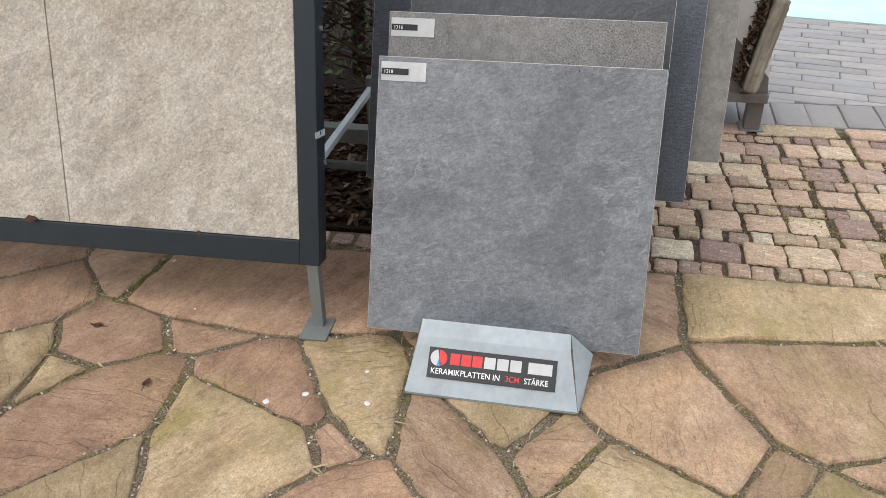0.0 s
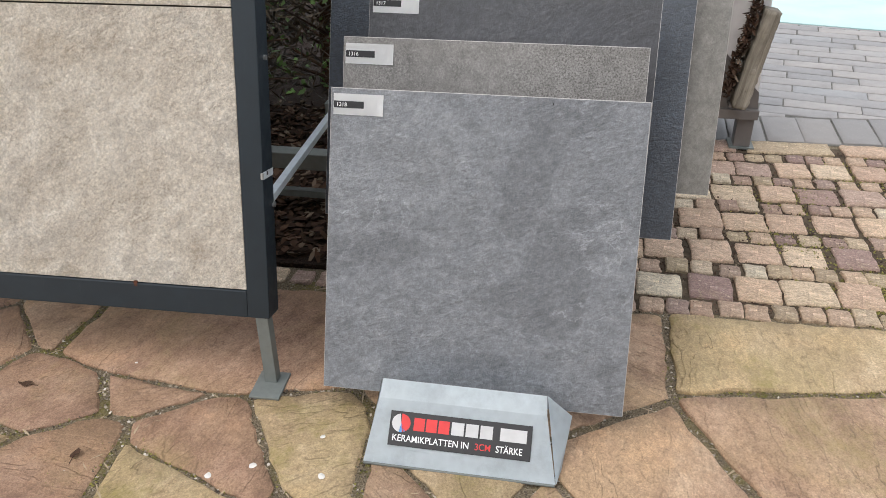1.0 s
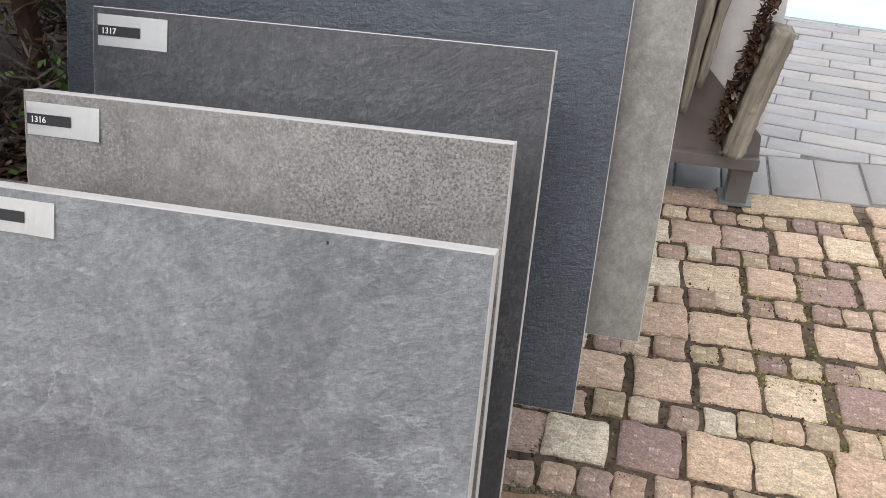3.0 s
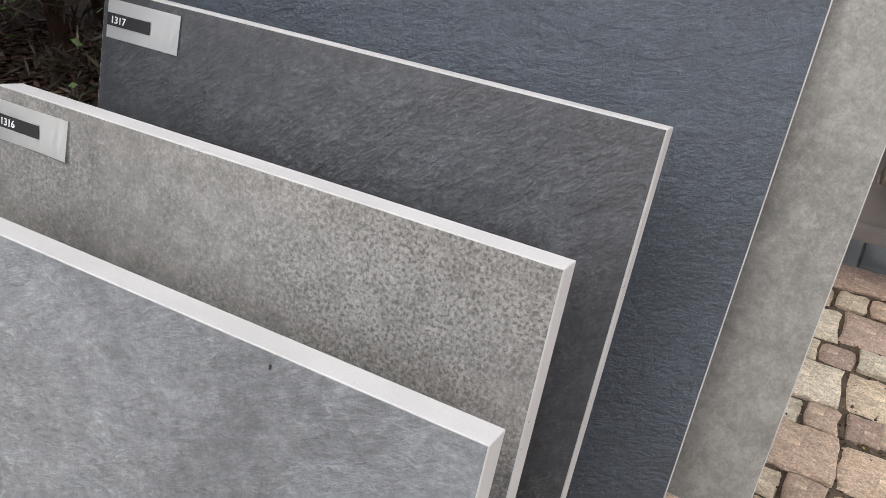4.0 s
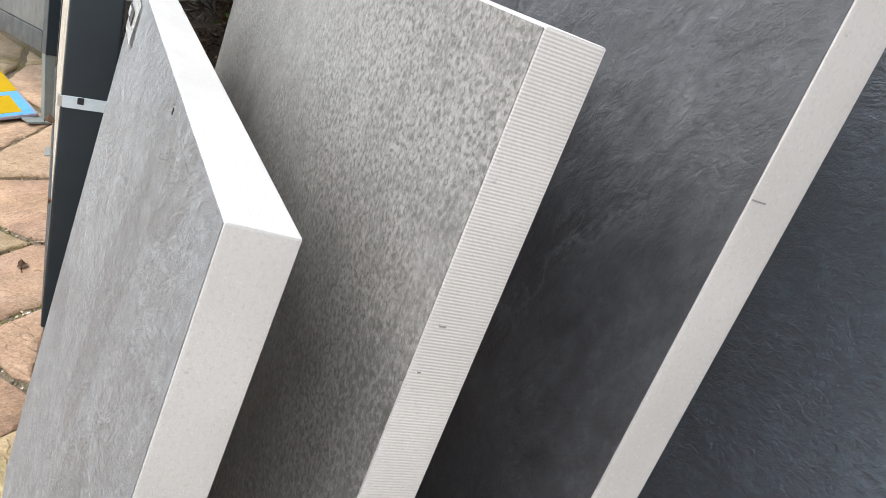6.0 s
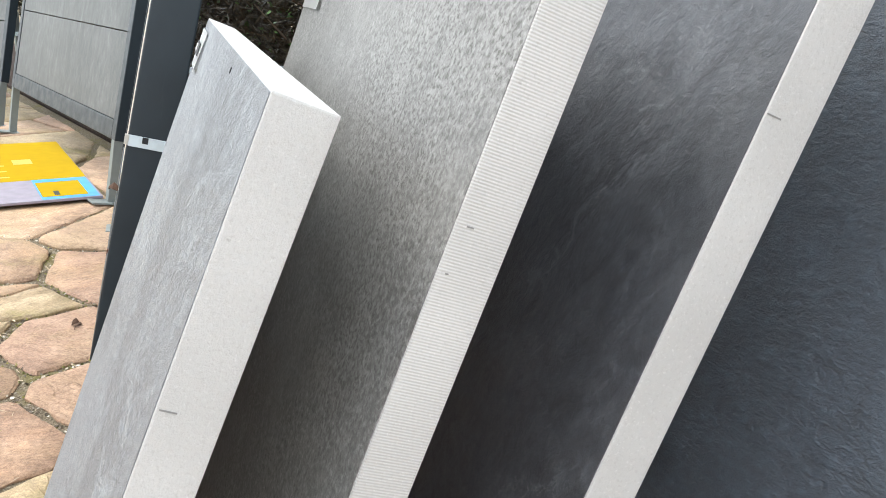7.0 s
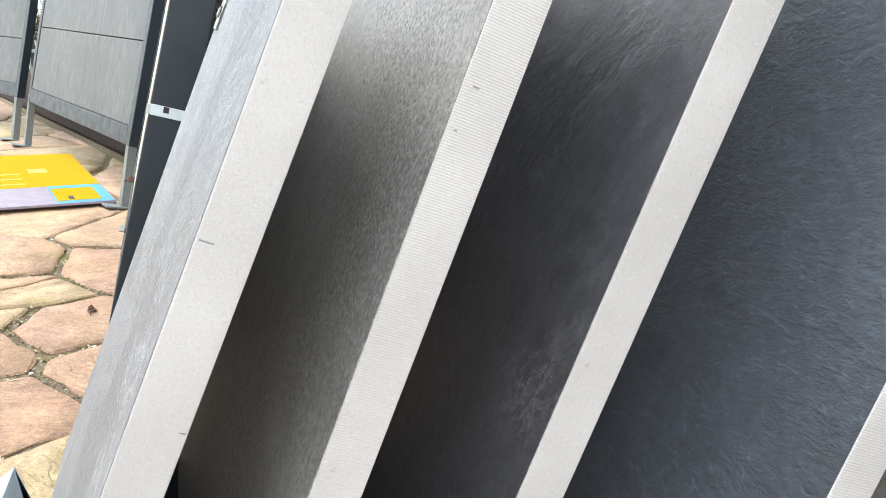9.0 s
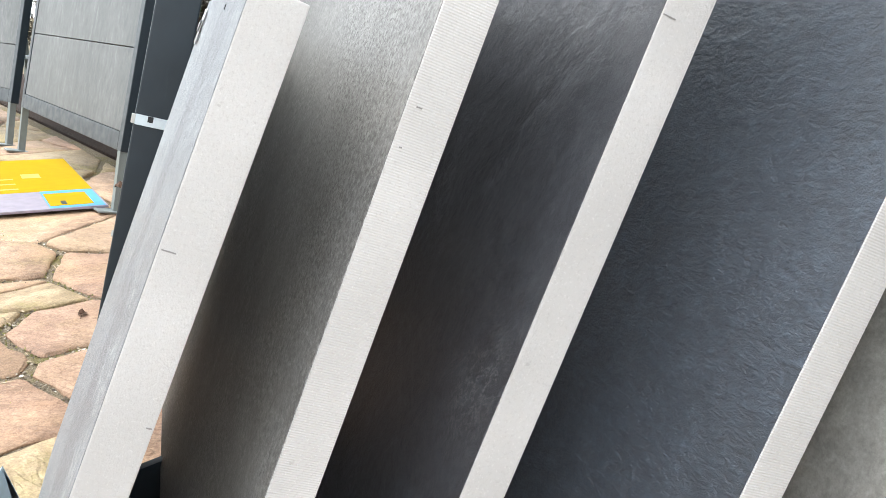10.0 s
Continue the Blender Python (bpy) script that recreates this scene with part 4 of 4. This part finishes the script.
def stone_mesh(name, poly, gap, rng, rough=0.0048, edge=0.0038, thick=0.03, step=0.032, material="tan_stone", round_off=0.012):
    """A flat stone from an outline round its own centre: uneven edge, worn arris, slightly domed top."""
    n = len(poly)
    inset = poly
    for (ax, ay), (bx, by) in zip(poly, poly[1:] + poly[:1]):
        ex, ey = bx - ax, by - ay
        l = math.hypot(ex, ey)
        if l < 1e-6:
            continue
        nx, ny = ey / l, -ex / l
        inset = clip(inset, nx, ny, nx * ax + ny * ay - gap / 2 * rng.uniform(0.4, 1.7))
        if len(inset) < 3:
            return None
    if round_off:
        cut = []
        for (ax, ay), (bx, by) in zip(inset, inset[1:] + inset[:1]):
            f = min(0.3, round_off * rng.uniform(0.3, 1.6) / max(1e-6, math.hypot(bx - ax, by - ay)))
            cut += [(ax + f * (bx - ax), ay + f * (by - ay)), (bx + f * (ax - bx), by + f * (ay - by))]
        inset = cut
    ring = []
    for (ax, ay), (bx, by) in zip(inset, inset[1:] + inset[:1]):
        l = math.hypot(bx - ax, by - ay)
        k = max(1, int(l / step))
        for i in range(k):
            w = rough if 0 < i else rough * 0.5
            ring.append((ax + (bx - ax) * i / k + rng.uniform(-w, w), ay + (by - ay) * i / k + rng.uniform(-w, w)))
    m = len(ring)
    tilt = (rng.uniform(-0.012, 0.012), rng.uniform(-0.012, 0.012))
    h = lambda x, y: tilt[0] * x + tilt[1] * y
    verts = [(x, y, -thick) for x, y in ring]
    verts += [(x, y, h(x, y) - edge * rng.uniform(0.7, 1.6)) for x, y in ring]
    verts += [(x * (1 - edge * 1.3 / max(0.02, math.hypot(x, y))), y * (1 - edge * 1.3 / max(0.02, math.hypot(x, y))), h(x, y) + rng.uniform(-0.0006, 0.0006)) for x, y in ring]
    verts += [(x * 0.55, y * 0.55, h(x, y) * 0.55 + rng.uniform(0.0002, 0.0008)) for x, y in ring]
    verts.append((0, 0, 0.001))
    faces = []
    for i in range(m):
        j = (i + 1) % m
        for lv in (0, 1, 2):
            faces.append((lv * m + i, lv * m + j, lv * m + m + j, lv * m + m + i))
        faces.append((3 * m + i, 3 * m + j, 4 * m))
    me = bpy.data.meshes.new(name)
    me.from_pydata(verts, [], faces)
    me.materials.append(MAT[material])
    me.polygons.foreach_set("use_smooth", [k % 4 > 1 for k in range(len(faces))])
    return me


def join_stuff(name, pieces, material, label, category):
    """Many small pieces in one mesh."""
    verts, faces = [], []
    for me, (x, y, z) in pieces:
        k = len(verts)
        verts += [(v.co.x + x, v.co.y + y, v.co.z + z) for v in me.vertices]
        faces += [tuple(i + k for i in p.vertices) for p in me.polygons]
    me = bpy.data.meshes.new(name)
    me.from_pydata(verts, [], faces)
    me.materials.append(MAT[material])
    return tagged(new(name, me), label, category, kind="stuff")


# crazy paving: seeds of the flags (x, y, weight) by colour
RED = [(-0.6388, 1.1521, -0.05220), (-0.4811, 1.2484, -0.07703), (-0.5144, 0.9704, 0.02850), (-0.3156, 1.0341, 0.01867), (-0.2809, 1.0083, 0.01297), (-0.1683, 0.8327, 0.01481), (-1.2974, 1.6211, -0.10112), (-1.0848, 1.3520, -0.10974), (-0.4199, 1.8770, 0.11472)]
TAN = [(-0.5326, 1.8814, 0.05223), (0.1777, 1.1360, -0.06396), (0.4246, 1.2723, -0.01885), (0.9574, 1.3278, -0.01378), (0.5939, 1.4236, 0.04256), (0.8576, 1.5661, 0.08913), (0.7271, 1.3504, -0.00496), (0.4160, 1.6907, 0.08672)]
OLIVE = [(-0.8528, 1.0401, -0.04572), (-0.6591, 1.0645, -0.03457), (-0.3363, 0.9791, 0.03842), (-0.1995, 1.1088, -0.02849), (-0.4703, 0.9314, 0.03315), (0.3499, 1.3208, -0.02241), (0.4910, 1.2333, -0.02066), (0.8351, 1.6879, 0.09446), (0.9197, 1.2532, -0.03285)]


def crazy_paving():
    """A weighted cell pattern: each flag is the convex area that its seed claims."""
    rng = random.Random(7)
    paving = tagged(new("flagstone_paving"), "crazy paving of red, brown and olive sandstone flags", "pavement", kind="structure")
    seeds = [(*s, "red_stone") for s in RED] + [(*s, "tan_stone") for s in TAN] + [(*s, "olive_stone") for s in OLIVE]
    spots = []
    # no filler flag may reach into the fitted stretch
    held = [(0.04 * i - 1.3, 0.04 * j) for i in range(64) for j in range(21, 47)]
    held = [(u, v) for u, v in held if v > 0.88 + 0.15 * (u + 0.6) and -(0.62 + 0.86 * (v - 0.88)) < u < 0.92 + 0.42 * (v - 1.1)]
    best = [max(w - (u - sx) ** 2 - (v - sy) ** 2 for sx, sy, w, _ in seeds) for u, v in held]
    for _ in range(9000):
        if len(seeds) >= 260:
            break
        x, y, r = rng.uniform(-4.6, 3.4), rng.uniform(-1.3, 1.80), rng.uniform(0.09, 0.19)
        if any(math.hypot(x - px, y - py) < 0.85 * (r + pr) for px, py, pr in spots):
            continue
        claim, d = max((w - (x - sx) ** 2 - (y - sy) ** 2, math.hypot(x - sx, y - sy)) for sx, sy, w, _ in seeds)
        weight = claim + 2 * d * r * 0.75
        if any(weight - (u - x) ** 2 - (v - y) ** 2 > b for (u, v), b in zip(held, best)):
            continue
        seeds.append((x, y, weight, rng.choice(("red_stone", "tan_stone", "olive_stone", "olive_stone"))))
        spots.append((x, y, r))
    for i, (x, y, w, mat) in enumerate(seeds):
        poly = clip([(-4.8, -1.5), (3.6, -1.5), (3.6, 2.02), (-4.8, 1.60)], -0.4, 1.0, 2.285)
        for j, (x2, y2, w2, _) in enumerate(seeds):
            if i == j:
                continue
            poly = clip(poly, 2 * (x2 - x), 2 * (y2 - y), x2 * x2 + y2 * y2 - x * x - y * y + w - w2)
            if len(poly) < 3:
                break
        if len(poly) < 3:
            continue
        a, cx, cy = area_centre(poly)
        if a < 0.002:
            continue
        me = stone_mesh("flagstone", [(px - cx, py - cy) for px, py in poly], 0.016, rng, material=mat, round_off=0.009)
        if me is None:
            continue
        ob = new("flagstone", me)
        ob.parent = paving
        ob.location = (cx, cy, rng.uniform(-0.0025, 0.0025))


crazy_paving()


def cobbles():
    """Rows of large cobbles with a row of small ones between."""
    rng = random.Random(19)
    field = tagged(new("cobble_pavement"), "rows of large and small reddish sandstone cobbles with mossy joints", "pavement", kind="structure")
    tagged(part("cobble_bed", prism([(0.16, 1.87), (3.4, 2.0), (3.4, 3.10), (0.16, 2.97)], -0.004, "z"), "cobble_bed", matrix=pose(0, 0, -0.0062)), "dark crumbly bed under the cobbles", "pavement", kind="structure")
    def cut(w, d, mat="cobble"):
        return stone_mesh("cobble", [(-w / 2, -d / 2), (w / 2, -d / 2), (w / 2, d / 2), (-w / 2, d / 2)], 0.001, rng, 0.0036, 0.0030, 0.04, 0.022, mat, 0.005)
    large = [cut(0.106 + 0.003 * k, 0.107 + 0.004 * (k % 3)) for k in range(8)]
    small = [cut(0.055 + 0.0025 * (k % 4), 0.061 + 0.003 * (k % 3), "cobble_small") for k in range(8)]
    long = [cut(0.265 + 0.012 * k, 0.098) for k in range(3)]
    rest = []
    y, row = 1.872, 0
    while y < 2.95:
        big, last = row % 2 == 1, y > 2.88
        pitch, deep = (0.30, 0.112) if last else (0.125, 0.119) if big else (0.064, 0.073)
        x = -0.1 + rng.uniform(0, pitch)
        while x < 3.3:
            yy = y + deep / 2 + 0.04 * (x - 0.6) + rng.uniform(-0.004, 0.004)
            me = rng.choice(long if last else large if big else small)
            place = (x + rng.uniform(-0.004, 0.004), yy, 0.001 + rng.uniform(-0.005, 0.004))
            if 0.38 < x < 1.75:
                ob = new("cobble", me)
                ob.parent = field
                ob.location = place
                ob.rotation_euler = (rng.uniform(-0.02, 0.02), rng.uniform(-0.02, 0.02), rng.uniform(-0.05, 0.05) + (math.pi if rng.random() < 0.5 else 0))
            else:
                rest.append((me, place))
            x += pitch * rng.uniform(0.94, 1.1)
        y += deep
        row += 1
    join = [(rng.choice(small), (-3.6 + 0.073 * k, 1.885 - 0.4 * max(0, 2.5 - 0.073 * k) + rng.uniform(-0.004, 0.004), 0.002)) for k in range(30, 47)]
    join_stuff("cobble_edging", join, "cobble_joined", "single row of small cobbles edging the planting bed", "edging")
    join_stuff("cobble_pavement_rest", rest, "cobble_joined", "rows of sandstone cobbles running on beyond the slabs", "pavement")


cobbles()


def grey_paving():
    rng = random.Random(23)
    row = tagged(new("slate_border"), "border row of large grey stone tiles", "pavement", kind="structure")
    x = -0.2
    while x < 3.4:
        w = 0.128 * rng.uniform(0.97, 1.05)
        y0 = 3.03 + 0.075 * (x - 1)
        me = stone_mesh("border_tile", [(-w / 2 - 0.006, -0.128), (w / 2 - 0.006, -0.128), (w / 2 + 0.006, 0.128), (-w / 2 + 0.006, 0.128)], 0.006, rng, 0.001, 0.0015, 0.03, 0.2, "border", 0)
        ob = new("border_tile", me)
        ob.parent = row
        ob.location = (x, y0 + 0.13, rng.uniform(-0.001, 0.002))
        x += w
    tagged(part("paving_bed", prism([(0.36, 2.975), (3.4, 3.205), (3.4, 4.36), (0.36, 4.96)], -0.009, "z"), "sand", matrix=pose(0, 0, -0.0042)), "grey jointing sand under the bricks", "pavement", kind="structure")
    field = tagged(new("grey_brick_pavement"), "long pale grey clinker bricks laid in running bond", "pavement", kind="structure")
    turn = radians(-11)
    c, s = math.cos(turn), math.sin(turn)
    for j in range(-12, 34):
        slip = (0.145 if j % 2 else 0.0) + rng.uniform(-0.04, 0.04)
        for i in range(-12, 16):
            u0, v0 = i * 0.29 + slip, j * 0.094
            quad = [(u0, v0), (u0 + 0.29, v0), (u0 + 0.29, v0 + 0.094), (u0, v0 + 0.094)]
            quad = [(1.3 + c * u - s * v, 3.3 + s * u + c * v) for u, v in quad]
            quad = clip(quad, 0.075, -1.0, 0.075 - 3.292)
            if len(quad) < 3:
                continue
            quad = clip(quad, 0.2, 1.0, 4.77 + 0.2 * 1.319)
            if len(quad) < 3:
                continue
            a, cx, cy = area_centre(quad)
            if a < 0.0015 or cx < 0.4 or cx > 3.3:
                continue
            me = stone_mesh("brick", [(px - cx, py - cy) for px, py in quad], 0.0055, rng, 0.0008, 0.0015, 0.03, 0.3, "paver", 0)
            if me is None:
                continue
            ob = new("brick", me)
            ob.parent = field
            ob.location = (cx, cy, rng.uniform(-0.001, 0.001))


grey_paving()


# ---- litter on the flags ----
FLAKES = [(-0.186, 1.216), (-0.259, 1.177), (-0.078, 1.314), (-0.048, 1.212), (-0.563, 1.466), (-0.728, 1.673), (0.663, 1.112)]
LEAVES = [(-0.760, 1.355), (-0.534, 1.183)]


def litter():
    rng = random.Random(77)
    for x, y in FLAKES:
        bm = bmesh.new()
        n = 7
        r = rng.uniform(0.006, 0.010)
        ring = [bm.verts.new((r * rng.uniform(0.7, 1.2) * math.cos(math.tau * i / n), r * 0.8 * math.sin(math.tau * i / n), 0.0)) for i in range(n)]
        top = bm.verts.new((0, 0, 0.0022))
        for i in range(n):
            bm.faces.new([ring[i], ring[(i + 1) % n], top])
        bm.faces.new(ring[::-1])
        tagged(part("stone_chip", bm, "chip", matrix=pose(x, y, 0.0012, 0, 0, rng.uniform(0, 360))), "small whitish flake lying on the flagstones", "chip", "flakes on the flags")
    for x, y in LEAVES:
        leaf = empty("fallen_leaf", pose(x, y, 0.004, 0, 0, rng.uniform(0, 360)), "shrivelled dark brown leaf lying on a flagstone", "leaf", "leaves on the flags")
        bm = bmesh.new()
        mid = bm.verts.new((0, 0, 0.001))
        ring = [bm.verts.new((0.017 * math.cos(i * 0.7) * rng.uniform(0.6, 1.2), 0.009 * math.sin(i * 0.7), rng.uniform(-0.001, 0.007))) for i in range(9)]
        for i in range(9):
            bm.faces.new([ring[i], ring[(i + 1) % 9], mid])
        part("blade", bm, "bark", leaf)
        part("stalk", rod((0.012, 0, 0.001), (0.028, 0.002, 0.0), 0.0008, 5), "bark", leaf)


litter()
slivers("dry_stems", 700, (-1.2, 0.85, -0.006), (1.2, 1.85, -0.001), 0.014, 0.0012, "drystick", "thin dry stems lying in the joints", "litter", 31, 0.1)
slivers("dry_straws", 420, (-1.2, 0.85, -0.006), (1.2, 1.85, -0.001), 0.030, 0.0022, "drystick", "pale dry straws caught in the joints", "litter", 37, 0.06)
slivers("cobble_joint_crumbs", 26000, (0.3, 1.90, -0.0085), (1.8, 2.99, -0.0035), 0.0050, 0.0028, "bark", "dark brown crumbs of bark and soil between the cobbles", "litter", 35, 0.5, 0.04)
slivers("joint_grit", 30000, (-1.6, 0.8, -0.0085), (1.3, 1.88, -0.0035), 0.0040, 0.0034, "grit", "fine pale and dark grit in the joints", "gravel", 33, 0.6)


# ---- moss in the joints ----
def moss(name, spots, spread, count, seed, low=-0.009, top=-0.0035, size=0.0028):
    rng = random.Random(seed)
    verts, faces = [], []
    for _ in range(count):
        cx, cy = rng.choice(spots)
        x, y, z = cx + rng.gauss(0, spread), cy + rng.gauss(0, spread * 0.8), rng.uniform(low, top)
        r = size * rng.uniform(0.65, 1.35)
        k = len(verts)
        a = rng.uniform(0, math.tau)
        verts += [(x + r * math.cos(a + i * 2.1), y + r * math.sin(a + i * 2.1), z) for i in range(3)] + [(x, y, z + r * 1.1)]
        faces += [(k, k + 1, k + 3), (k + 1, k + 2, k + 3), (k + 2, k, k + 3)]
    me = bpy.data.meshes.new(name)
    me.from_pydata(verts, [], faces)
    me.materials.append(MAT["moss"])
    return tagged(new(name, me), "yellow-green moss tufts growing in the joints", "moss", kind="stuff")


rng_moss = random.Random(90)
moss("cobble_moss", [(rng_moss.uniform(0.95, 1.9), rng_moss.uniform(1.95, 2.9)) for _ in range(34)], 0.075, 13000, 91, -0.0085, -0.0050, 0.0042)
moss("flag_moss", [(rng_moss.uniform(-1.9, 1.2), rng_moss.uniform(0.9, 1.85)) for _ in range(40)] + [(0.8, 1.6), (0.9, 1.6), (1.0, 1.61), (0.72, 1.6)], 0.07, 12000, 92)


def dry_leaf():
    leaf = empty("dry_leaf", pose(-0.915, 1.426, 0.238, 20, 10, 30), "crumpled brown dry leaf caught on the frame's lower rail", "leaf")
    bm = bmesh.new()
    rng = random.Random(4)
    mid = bm.verts.new((0, 0, 0.004))
    ring = [bm.verts.new((0.016 * math.cos(i * 0.7) * rng.uniform(0.6, 1.3), 0.010 * math.sin(i * 0.7), rng.uniform(-0.004, 0.008))) for i in range(9)]
    for i in range(9):
        bm.faces.new([ring[i], ring[(i + 1) % 9], mid])
    part("blade", bm, "bark", leaf)
    part("stalk", rod((0.01, 0, 0), (0.028, 0.002, 0.003), 0.0008, 5), "bark", leaf)


dry_leaf()
